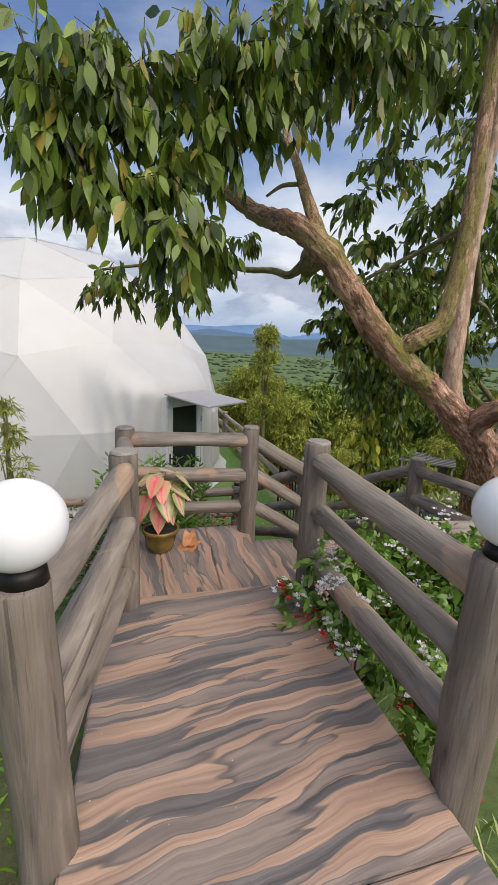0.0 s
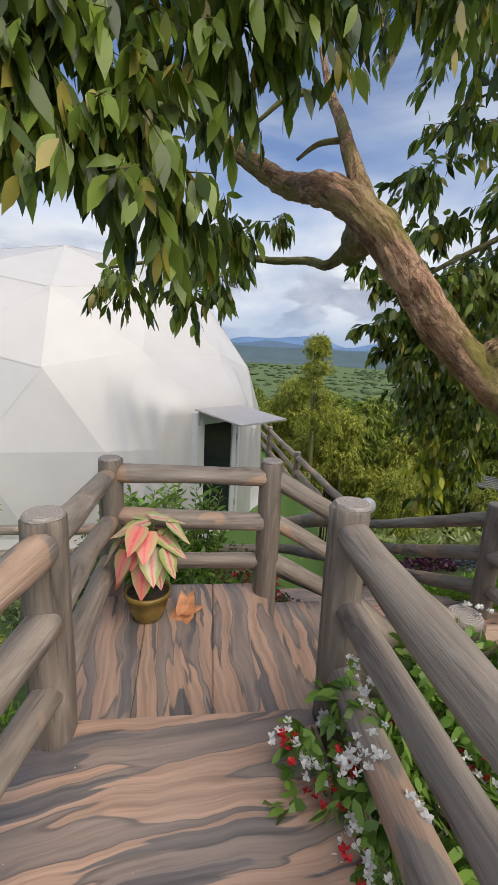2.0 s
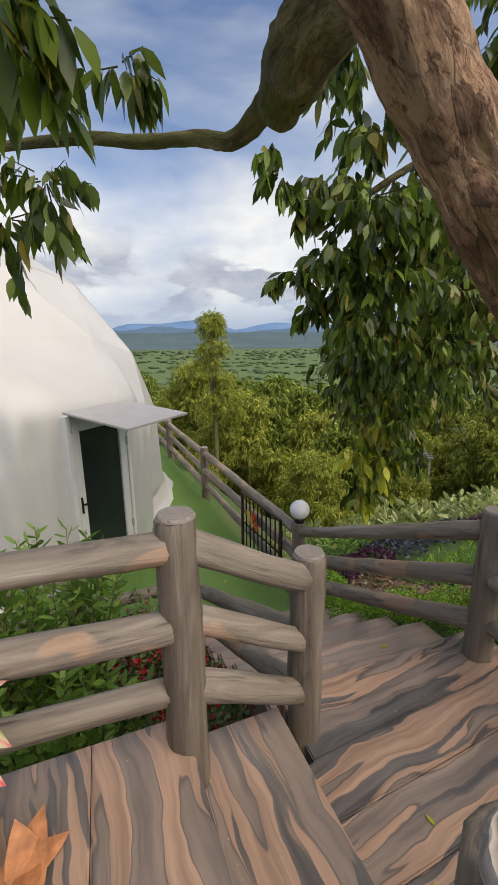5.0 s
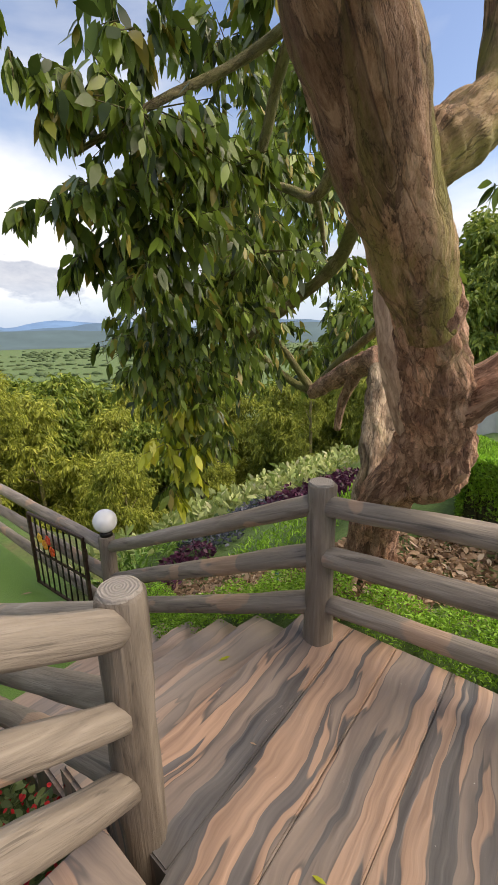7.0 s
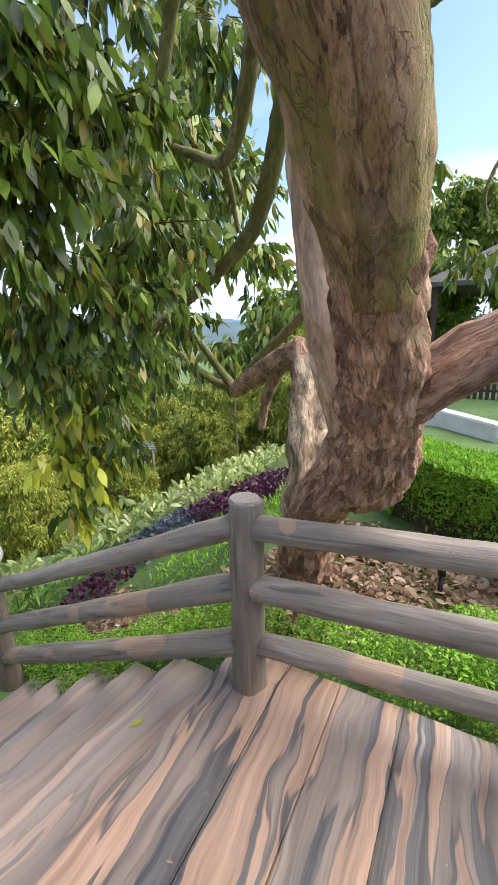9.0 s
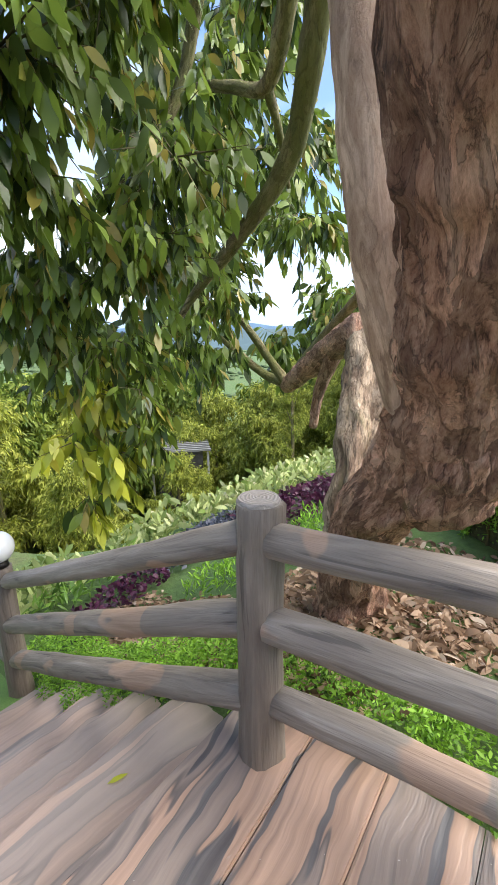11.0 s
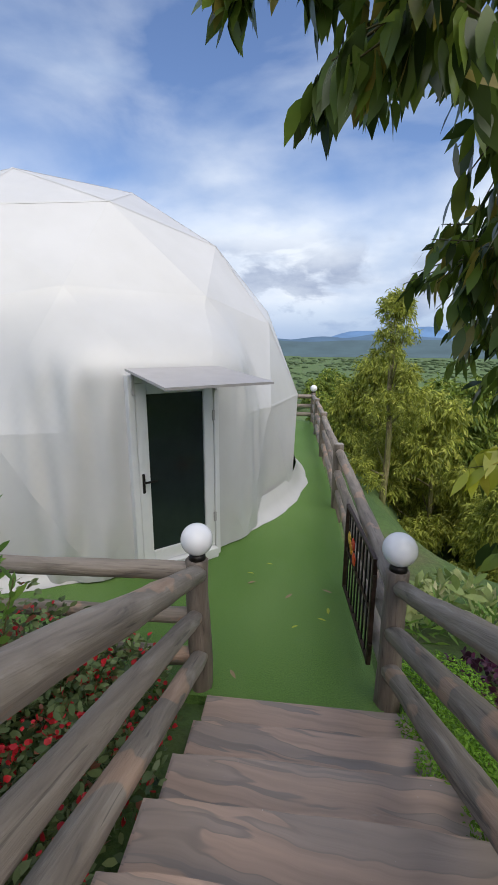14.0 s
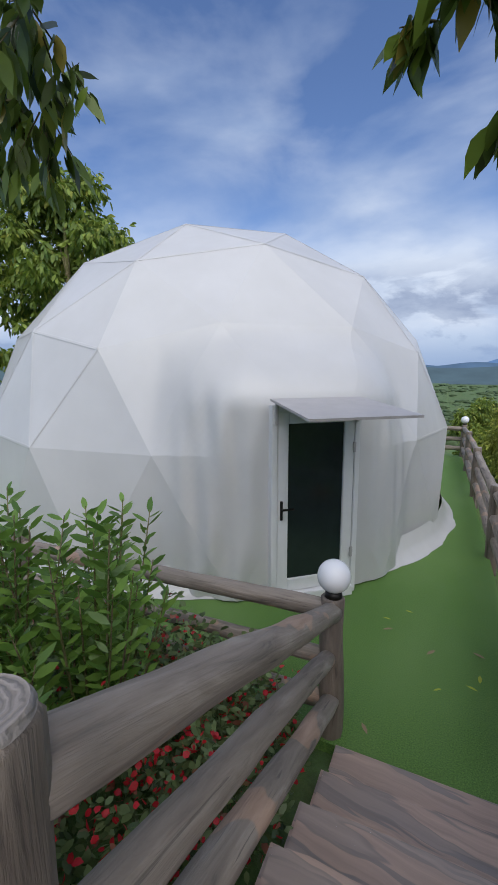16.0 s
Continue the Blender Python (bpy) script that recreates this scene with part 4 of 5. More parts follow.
    arm("hanging_branch", [(4.6, 5.0, 5.0), (4.95, 5.7, 4.75), (5.2, 6.1, 4.4), (5.22, 6.3, 4.05), (5.05, 6.41, 3.72), (4.85, 6.5, 3.4)], [0.045, 0.042, 0.04, 0.036, 0.03, 0.016], M_MOSS, rough=0.08, seed=27, segs=18, step=8)
    arm("hanging_branch", [(5.3, 5.7, 3.92), (5.62, 5.85, 3.86), (5.95, 6.0, 3.66)], [0.03, 0.024, 0.014], M_MOSS, rough=0.08, seed=29, segs=12)
    arm("hanging_branch", [(4.28, 4.76, 4.45), (4.3, 5.5, 4.35), (3.9, 5.8, 4.1), (3.5, 5.95, 3.8)], [0.034, 0.028, 0.022, 0.012], M_MOSS, rough=0.08, seed=30, segs=12)
    for k, pts in enumerate(([(7.95, 7.36, 2.02), (7.75, 7.5, 2.35), (7.3, 7.5, 2.75), (6.8, 7.5, 3.1)], [(7.95, 7.36, 2.05), (7.4, 6.6, 2.55), (6.6, 5.75, 2.95), (6.2, 5.35, 3.2)], [(7.95, 7.36, 2.02), (7.9, 7.8, 2.2), (7.5, 8.2, 2.7)], [(6.6, 5.95, 2.5), (6.95, 6.3, 2.1), (7.1, 6.45, 1.7)])):
        arm("back_branch", pts, [0.075, 0.058, 0.045, 0.025][:len(pts)], M_MOSS if k < 3 else M_BARK, rough=0.08, seed=31 + k, segs=16, step=8)
    arm("dangling_twig", [(7.9, 3.7, 4.9), (7.7, 4.1, 4.5), (7.6, 4.3, 4.1), (7.62, 4.25, 3.75)], [0.03, 0.022, 0.016, 0.01], M_MOSS, rough=0.08, seed=44, segs=10)

    def crown(name, clumps, mat, **k):
        local = [(x - shift.x, y - shift.y, z - shift.z, r) for x, y, z, r in clumps]
        ob, lines = foliage(name, local, mat, parent=o, fine=True, **k)
        tagged(ob, kind="stuff")
        tagged(twig_mesh("twig_tangle", lines, 0.005, M_MOSS, o), kind="stuff")

    crown("crown", [(0.73, 4.0, 4.61, .4), (0.99, 3.95, 4.53, .4), (0.86, 3.93, 4.29, .34), (1.29, 4.08, 4.76, .42), (1.12, 3.91, 4.1, .34), (1.51, 3.94, 3.98, .3), (1.44, 3.96, 4.24, .34),
                    (1.86, 4.16, 5.05, .45), (1.83, 4.26, 4.73, .4), (1.83, 4.83, 4.0, .28), (2.15, 4.36, 5.06, .42), (2.45, 4.34, 5.33, .45), (3.0, 4.4, 5.5, .5)], M_LEAF, twigs=22, per_twig=11, size=(.1, .165), hang=1.1, slim=0.42)
    crown("crown", [(1.07, 6.2, 3.88, .32), (1.91, 5.9, 3.93, .28), (1.43, 6.05, 4.0, .3), (0.75, 6.25, 3.8, .2), (1.66, 6.15, 3.78, .28), (2.25, 5.42, 4.25, .2), (1.92, 5.3, 4.22, .2)], M_LEAF, hang=1.1, twigs=17, per_twig=11, size=(.10, .15))
    crown("crown", [(3.33, 5.37, 6.09, .6), (3.98, 5.69, 6.05, .65), (4.12, 5.95, 5.35, .5), (3.7, 4.65, 5.83, .6), (3.94, 6.19, 5.0, .45), (4.56, 5.26, 6.09, .6), (4.7, 4.6, 6.4, .5), (5.6, 6.4, 6.2, .6)], M_LEAF, twigs=9, per_twig=12, size=(.11, .17))
    crown("crown", [(3.56, 5.85, 4.08, .22), (3.73, 5.69, 3.97, .33), (4.04, 5.72, 3.95, .36), (3.66, 5.88, 3.63, .33), (3.96, 5.81, 3.54, .36), (4.36, 5.74, 3.89, .36), (4.78, 5.88, 3.49, .4),
                    (4.15, 6.03, 3.3, .32), (4.66, 6.07, 3.07, .4), (4.35, 6.4, 3.0, .28), (3.62, 6.05, 3.42, .2), (3.42, 5.95, 3.55, .16), (3.31, 6.06, 3.55, .1), (3.12, 5.8, 4.2, .11), (3.2, 5.82, 4.08, .13), (3.32, 5.84, 3.96, .16), (4.3, 6.6, 2.95, .38), (4.6, 6.9, 2.65, .36), (3.74, 5.74, 3.25, .2)], M_LEAF, twigs=34, per_twig=12, size=(.075, .125), slim=.44, hang=1.0)
    crown("crown", [(5.2, 6.3, 3.9, .5), (5.6, 6.8, 3.5, .5), (5.2, 7.0, 2.7, .42), (5.8, 6.6, 4.5, .6), (4.9, 6.6, 4.3, .5), (6.2, 7.0, 3.0, .5), (6.6, 7.4, 3.4, .6), (6.3, 7.8, 2.7, .5), (6.9, 6.5, 3.7, .5), (6.2, 6.3, 5.3, .6), (7.2, 7.3, 5.9, .7), (7.4, 6.9, 4.6, .6), (3.95, 5.9, 4.45, .3), (5.0, 6.3, 5.0, .45), (4.98, 5.74, 5.2, .4)], M_LEAF, twigs=14, per_twig=12, size=(.11, .17))
    crown("crown", [(5.05, 6.6, 1.95, .24), (5.0, 6.6, 2.3, .3), (4.8, 6.65, 2.6, .3), (5.35, 6.9, 2.15, .24)], M_LEAF, twigs=18, per_twig=12, size=(.09, .14), hang=1.0)
    hanging = [(4.72, 6.75, 2.28, .26), (4.95, 6.9, 2.32, .3), (4.58, 6.8, 1.98, .2), (4.86, 6.8, 1.82, .26), (4.68, 6.85, 1.5, .18), (5.02, 7.0, 1.62, .24), (5.2, 7.2, 2.05, .3)]
    crown("crown", hanging, M_YOUNG, twigs=13, per_twig=9, size=(.11, .18), slim=.46, hang=1.1, label="yellow-green young leaves")
    crown("crown", [(x + .05, y + .06, z + .05, r) for x, y, z, r in hanging], M_LEAF, twigs=9, per_twig=9, size=(.11, .18), slim=.44, hang=1.1)
    crown("crown", [(9.12, 6.31, 3.8, .6), (8.85, 7.11, 3.15, .7), (8.3, 7.6, 4.9, .7), (7.44, 8.29, 2.5, .6), (8.61, 7.8, 2.6, .6), (7.5, 7.8, 4.2, .7), (6.6, 7.4, 5.0, .6)], M_LEAF, twigs=7, per_twig=12, size=(.15, .24))

    crown("crown", [(7.7, 4.15, 3.55, .3), (7.75, 4.45, 3.5, .26), (7.6, 3.9, 4.6, .2), (6.2, 4.6, 3.95, .12)], M_LEAF, twigs=16, per_twig=10, size=(.1, .16), hang=1.1)


make_tree()


# ---- trees and shrubs of the hillside ----
def bush_tree(name, label, height, width, material, seed, leaf=(0.1, 0.2), clumps=26, slim=0.34, conifer=False, lift=0.25, per=10, twigs=9):
    rnd = random.Random(seed)
    np.random.seed(seed)
    o = thing(name, label, "tree")
    limb("trunk", [(0, 0, -0.3), (0.05 * height * 0.2, 0, height * 0.3), (-0.03, 0.04, height * 0.65), (0, 0, height * 0.95)], [0.03 * height * 0.6, 0.014 * height, 0.01 * height, 0.004], M_MOSS, o, segs=10, rough=0.08, seed=seed)
    cl = []
    for i in range(clumps):
        u = rnd.uniform(lift, 1.0)
        w = width * ((1.05 - u) ** 0.7 if conifer else math.sin(3.1416 * min(1, 0.18 + u * 0.75)) ** 0.6) * rnd.uniform(0.25, 1.0)
        a = rnd.uniform(0, 6.28)
        p = (w * math.cos(a), w * math.sin(a), height * u)
        r = width * rnd.uniform(0.24, 0.42) * (0.75 if conifer else 1)
        cl.append((*p, r))
        if i % 4 == 0:
            limb("limb", [(0, 0, height * u * 0.7), (p[0] * 0.5, p[1] * 0.5, height * u * 0.84), p], [0.012 * height * 0.5, 0.006 * height * 0.6, 0.004], M_MOSS, o, segs=6, rough=0.05, seed=i, step=3)
    scale = 0.35 / (width * 0.33)
    foliage("crown", cl, material, per_twig=per, twigs=max(2, twigs * scale * scale * (width * 0.33 / 0.35)), size=leaf, slim=slim, hang=0.15 if conifer else 0.45, parent=o)
    return o


B1 = bush_tree("hillside_tree", "yellow-green feathery young tree on the slope", 5.6, 1.25, M_CONIFER, 51, (0.07, 0.15), 46, 0.2, True, 0.15, 16, 34)
B1.matrix_basis = pose(5.9, 16.3, ground_z(5.9, 16.3))
B2 = bush_tree("hillside_tree", "rounded green broadleaf tree on the slope", 6.0, 2.2, M_BUSH, 52, (0.14, 0.26), 34, 0.36, False, 0.12, 12, 34)
B2.matrix_basis = pose(9.0, 21.0, ground_z(9, 21), 0, 0, 30)
B3 = bush_tree("hillside_tree", "olive green bushy tree on the slope", 5.0, 1.9, M_CONIFER, 53, (0.10, 0.2), 34, 0.26, False, 0.08, 14, 34)
B3.matrix_basis = pose(7.6, 17.6, ground_z(7.6, 17.6), 0, 0, 10)
for src, x, y, s, r in ((B2, 12.5, 22.5, 1.0, 80), (B3, 10.5, 18.2, 0.95, 140), (B2, 15.5, 19.0, 0.95, 200), (B3, 13.6, 15.4, 0.85, 20), (B2, 18.5, 15.0, 0.95, 290), (B3, 17.2, 11.6, 0.8, 70), (B2, 14.5, 29.0, 1.2, 10),
                        (B3, 8.2, 26.5, 1.1, 260), (B2, 21.0, 24.0, 1.25, 120), (B2, 23.0, 10.5, 1.1, 333), (B3, 11.2, 13.6, 0.6, 190), (B2, 20.0, 5.2, 1.0, 44), (B1, 9.6, 25.0, 1.1, 90), (B2, 5.2, 30.0, 0.85, 15), (B3, 27.0, 18.0, 1.3, 0),
                        (B3, 7.9, 13.0, 0.6, 300), (B1, 13.0, 10.6, 0.62, 33), (B3, 9.3, 15.6, 0.8, 31), (B2, 11.2, 16.2, 0.75, 77), (B3, 12.6, 19.8, 1.1, 120), (B2, 10.2, 20.2, 1.0, 160), (B2, 7.4, 22.8, 1.0, 222), (B3, 6.4, 20.0, 0.9, 5), (B3, 15.2, 13.2, 0.9, 55), (B2, 17.0, 21.0, 1.2, 99), (B2, 13.5, 25.0, 1.25, 180), (B3, 19.0, 9.0, 1.0, 210), (B2, 10.6, 30.0, 1.3, 300), (B3, 16.0, 16.6, 1.0, 12), (B2, 21.0, 12.5, 1.2, 66), (B3, 14.8, 9.6, 0.7, 130), (B2, 17.5, 6.8, 0.8, 250), (B2, 24.0, 15.0, 1.3, 150)):
    c = copy_thing(src, pose(x, y, ground_z(x, y) - 0.1, 0, 0, r) @ Matrix.Diagonal((s, s, s, 1)))
sapling = bush_tree("conifer_sapling", "slender dark green conifer sapling beside the walkway", 2.2, 0.28, M_CONIFER, 66, (0.04, 0.08), 30, 0.14, True, 0.1, 14, 40)
sapling.matrix_basis = pose(0.3, 4.6, ground_z(0.3, 4.6))
tall = bush_tree("tall_tree", "tall dark green tree behind the dome", 10.5, 3.0, M_BUSH, 61, (0.2, 0.34), 40, 0.42, False, 0.3, 11, 16)
tall.matrix_basis = pose(-10.6, 17.5, ground_z(-10.6, 17.5))
copy_thing(tall, pose(-14.5, 14.5, ground_z(-14.5, 14.5), 0, 0, 80))
for src, x, y, r in ((tall, 25.0, 8.5, 20),):
    copy_thing(src, pose(x, y, ground_z(x, y) - 2.5, 0, 0, r))


# ---- planting ----
def plant_bed(name, label, category, spots, material, height, n, slim=0.3, size=(0.08, 0.16), up=1.0, spread=0.6, base=None, kind="stuff", droop=0.25):
    """Low planting over a patch: spots are (x, y, radius)."""
    P, D = [], []
    for x, y, r in spots:
        for _ in range(int(n * r * r)):
            a, q = random.uniform(0, 6.28), r * math.sqrt(random.random())
            px, py = x + q * math.cos(a), y + q * math.sin(a)
            mound = height * (1 - 0.55 * (q / r) ** 2) * (0.75 + 0.35 * noise.noise((px * 3, py * 3, 1)))
            gz = ground_z(px, py) if base is None else base
            P.append((px, py, gz + mound * random.random() ** 0.6))
            D.append((random.gauss(0, spread), random.gauss(0, spread), up + random.gauss(0, 0.3)))
    P, D = np.array(P), np.array(D)
    L = np.random.uniform(size[0], size[1], len(P))
    o = finish(name, leaves_mesh(P, D, L, L * slim, droop), material, None, "", False)
    return tagged(o, label, category, kind=kind)


np.random.seed(5)
random.seed(5)
plant_bed("fern_planting", "bright green feathery ferns along the stair railing", "fern", [(4.62, 3.2, .3), (4.72, 3.7, .32), (4.75, 4.2, .3), (4.7, 4.65, .26), (4.62, 5.2, .28), (4.6, 5.65, .3), (4.55, 6.1, .3), (4.5, 6.55, .32), (4.5, 7.0, .3), (4.6, 7.45, .36), (5.0, 3.3, .4), (5.05, 3.9, .3)], M_FERN, 0.46, 30000, 0.34, (0.018, 0.042), 0.6, 0.8)
plant_bed("fern_planting", "taller bright green feathery shrubs beyond the mulch", "fern", [(6.5, 6.7, .5), (7.1, 6.3, .5), (7.5, 5.9, .5), (6.0, 7.0, .3)], M_FERN, 0.6, 3200, 0.16, (0.06, 0.13), 1.0, 0.5)
plant_bed("mulch", "dry brown leaf mulch under the tree", "mulch", [(5.4, 5.9, .75), (5.7, 5.1, .8), (5.2, 6.6, .5), (5.8, 4.3, .7), (5.1, 5.0, .5), (5.9, 3.5, .6), (5.6, 2.9, .5), (6.05, 2.5, .45), (5.0, 5.7, .4), (4.95, 6.3, .35), (5.05, 6.9, .4), (5.5, 6.9, .45), (5.4, 7.4, .4), (4.98, 7.3, .3)], M_MULCH, 0.07, 2300, 0.4, (0.05, 0.12), 0.15, 1.0)
plant_bed("purple_planting", "dark purple leafy ground cover", "plant", [(4.95, 7.65, .26), (5.4, 7.85, .28), (5.8, 7.95, .3)], M_PURPLE, 0.3, 2600, 0.45, (0.06, 0.11), 0.8, 0.8)
plant_bed("purple_planting", "dark purple leafy ground cover", "plant", [(8.6, 7.4, .8), (9.4, 7.2, .8), (8.0, 7.9, .5)], M_PURPLE, 0.45, 1500, 0.45, (0.08, 0.14), 0.8, 0.8)
plant_bed("slate_planting", "blue-grey leafy ground cover", "plant", [(6.4, 8.2, .5), (7.1, 8.3, .55), (7.8, 8.4, .5)], M_SLATE, 0.3, 1600, 0.45, (0.07, 0.12), 0.8, 0.8)
plant_bed("variegated_planting", "cream and green variegated leafy plants", "plant", [(6.6, 9.2, .6), (7.5, 9.4, .7), (8.5, 9.2, .7), (9.4, 9.0, .7), (10.4, 9.2, .8), (5.3, 9.2, .6), (4.8, 8.8, .35), (11.5, 9.0, .8)], M_VARIEG, 0.75, 560, 0.3, (0.16, 0.3), 1.0, 0.7)
plant_bed("dark_hedge_planting", "dark green strap-leaved edging", "plant", [(4.9, 8.35, .32), (5.4, 8.5, .32), (5.9, 8.6, .3)], M_SHRUB, 0.5, 900, 0.14, (0.15, 0.3), 0.9, 0.7)


def make_hedge():
    """A clipped hedge with a flat top, thin at its foot where the stems show."""
    o = thing("hedge", "clipped bright green hedge with a flat top and bare lower stems", "hedge", "", (6.3, 3.2, 1.0))
    a, along, across = np.array((0.36, 1.62, 0)), np.array((-0.62, -1.0, 0)) * 1.7, np.array((0.86, 0.08, 0))
    P, D = [], []
    rng = np.random.default_rng(8)
    for _ in range(34000):
        u, v, h = rng.random(), rng.random(), rng.random()
        side = rng.random()
        if side < 0.42:
            h, up = 1.0 - 0.05 * rng.random(), 1.0
        elif side < 0.85:
            v, up = 0.1 * rng.random() ** 1.5, 0.5
            if rng.random() > smooth01(0.05, 0.9, h):
                continue
        else:
            u, up = 0.03 * rng.random(), 0.5
        bulge = 0.05 * noise.noise((u * 9, v * 4, h * 4))
        P.append(a + along * u + across * (v + bulge - 0.02) + (0, 0, 0.06 + 0.68 * h + bulge * 0.5))
        D.append(rng.normal(size=3) * 0.6 + (0, 0, up))
    P, D = np.array(P), np.array(D)
    L = rng.uniform(0.03, 0.06, len(P))
    tagged(finish("leaves", leaves_mesh(P, D, L, L * 0.32, 0.1), M_FERN, o, "", False), kind="stuff")
    # solid core that blocks light; the hedge's inner shade is in its colour
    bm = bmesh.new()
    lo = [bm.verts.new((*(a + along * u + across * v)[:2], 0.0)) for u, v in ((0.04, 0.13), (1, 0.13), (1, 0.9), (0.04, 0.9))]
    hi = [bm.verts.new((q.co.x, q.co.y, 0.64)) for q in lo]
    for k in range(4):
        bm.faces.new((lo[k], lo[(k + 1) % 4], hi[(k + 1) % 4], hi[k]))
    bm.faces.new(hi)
    part("shaded_core", bm, M_INNER, o, "solid core of old growth, coloured dark for inner shade")
    lines = []
    for k in range(90):
        q = a + along * rng.random() + across * rng.uniform(0.06, 0.9)
        lines.append((q + (0, 0, -0.05), q + rng.normal(size=3) * (0.05, 0.05, 0) + (0, 0, 0.7)))
    tagged(twig_mesh("stems", lines, 0.011, M_MOSS, o), kind="stuff")


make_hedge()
plant_bed("flower_bed", "low green bed of red-flowered shrubs beside the stair", "plant", [(2.55, 5.25, .3), (2.5, 5.7, .35), (2.5, 6.2, .35), (2.5, 6.7, .3), (2.0, 5.9, .4), (2.0, 6.5, .45), (1.4, 6.6, .45), (1.5, 5.6, .4), (0.8, 6.5, .5), (0.1, 6.5, .5), (0.8, 5.6, .5), (2.0, 5.3, .35)], M_BED, 0.68, 2900, 0.5, (0.045, 0.085), 0.6, 0.9)
plant_bed("flower_bed", "taller dense green shrubs behind the lower railing", "plant", [(2.45, 6.8, .25), (2.0, 6.7, .36), (1.4, 6.7, .45), (0.8, 6.65, .5), (0.1, 6.65, .5), (2.5, 6.2, .25), (2.3, 7.0, .3), (1.9, 7.0, .36), (1.4, 7.0, .4), (0.8, 7.0, .45), (0.2, 7.0, .5)], M_BED, 0.92, 3000, 0.5, (0.045, 0.085), 0.6, 0.9)
plant_bed("flower_bed", "dense reddish-green shrubs beside the lower railing", "plant", [(1.1, 6.95, .45), (1.65, 6.95, .42), (2.15, 6.9, .32), (0.5, 6.95, .45)], M_BED, 1.1, 2400, 0.5, (0.045, 0.085), 0.6, 0.9)
plant_bed("red_flowers", "small red blossoms over the bed", "flower", [(2.5, 5.5, .35), (2.45, 6.1, .38), (2.45, 6.6, .35), (2.0, 5.9, .4), (1.9, 6.6, .45), (1.3, 6.7, .45), (2.62, 6.9, .2), (2.2, 7.0, .3), (1.7, 7.0, .3), (1.1, 7.0, .4)], M_RED, 0.95, 1100, 0.85, (0.025, 0.048), 0.6, 0.7)
plant_bed("lawn_tufts", "green grass tufts beside the walkway", "grass", [(0.4, 3.0, .55), (0.2, 4.0, .7), (0.5, 2.2, .4), (-0.6, 3.2, .8), (-0.8, 4.6, .9)], M_FERN, 0.14, 1400, 0.1, (0.07, 0.15), 1.0, 0.4)
plant_bed("grass_tufts", "thin pale grass and weeds beside the walkway", "grass", [(2.5, 2.5, .25), (2.6, 2.0, .3), (2.75, 1.5, .3), (2.45, 3.0, .2)], M_VARIEG, 0.45, 500, 0.07, (0.12, 0.3), 1.0, 0.5)


def make_flower_bush(x, y, z, r, seed):
    np.random.seed(seed)
    o = thing("flowering_bush", "leafy bush with white and red star flowers by the railing", "bush", "flowering bushes", (x, y, z - 0.35))
    foliage("leaves", [(0, 0, 0.35, r), (0.1, 0.08, 0.5, r * 0.8), (-0.1, -0.05, 0.2, r * 0.9)], M_SHRUB, per_twig=13, twigs=64, size=(0.045, 0.085), slim=0.46, hang=0.1, parent=o)
    for mat, n, lo, hi in ((M_WHITEFL, 6, 0.3, 0.72), (M_RED, 9, -0.05, 0.4)):
        P, D = [], []
        for _ in range(n):
            a, q = random.uniform(0, 6.28), r * random.uniform(0.75, 1.1)
            c = np.array((q * math.cos(a), q * math.sin(a), random.uniform(lo, hi)))
            for f in range(9 if mat is M_WHITEFL else 5):
                h = c + np.random.normal(size=3) * 0.028
                ax = np.random.uniform(0, 6.28)
                for k in range(5):
                    b = ax + 1.2566 * k
                    P.append(h)
                    D.append((math.cos(b), math.sin(b), 0.35))
        P, D = np.array(P), np.array(D)
        L = np.random.uniform(0.015, 0.024, len(P))
        finish("white_blossoms" if mat is M_WHITEFL else "red_blossoms", leaves_mesh(P, D, L, L * 0.7, 0.0), mat, o, "", False)
    return o


for i, (x, y, z, r) in enumerate(((2.2, 3.16, 1.86, .15), (2.3, 2.9, 1.72, .13), (2.48, 3.1, 1.95, .24), (2.85, 3.2, 1.95, .26), (3.05, 2.85, 1.98, .28), (2.6, 2.75, 1.75, .22), (2.5, 2.4, 1.62, .16), (3.2, 3.15, 1.9, .25))):
    make_flower_bush(x, y, z, r, 70 + i)


def make_leafy_shrub(x, y, height, seed):
    """Upright stems with whorls of long glossy leaves."""
    rnd = random.Random(seed)
    np.random.seed(seed)
    gz = ground_z(x, y)
    o = thing("leafy_shrub", "upright glossy green shrub in the flower bed", "shrub", "leafy shrubs", (x, y, gz))
    P, D = [], []
    for i in range(26):
        a, q = rnd.uniform(0, 6.28), rnd.uniform(0.1, 0.5)
        h = height * rnd.uniform(0.7, 1.0)
        tip = Vector((q * math.cos(a), q * math.sin(a), h))
        limb("stem", [(tip.x * 0.2, tip.y * 0.2, 0), (tip.x * 0.7, tip.y * 0.7, h * 0.55), tip], [0.009, 0.007, 0.003], M_MOSS, o, segs=6, rough=0.03, seed=i, step=3)
        for k in range(44):
            u = 0.25 + 0.75 * k / 44
            c = Vector((tip.x * (0.2 + 0.8 * u), tip.y * (0.2 + 0.8 * u), h * u))
            b = k * 2.4 + i
            P.append(c)
            D.append((math.cos(b), math.sin(b), 0.75))
    P, D = np.array(P), np.array(D)
    L = np.random.uniform(0.09, 0.16, len(P))
    finish("leaves", leaves_mesh(P, D, L, L * 0.3, 0.1), M_SHRUB, o, "", False)


make_leafy_shrub(1.62, 6.2, 1.65, 5)
make_leafy_shrub(1.2, 5.95, 1.6, 6)
make_leafy_shrub(1.75, 5.4, 0.85, 7)


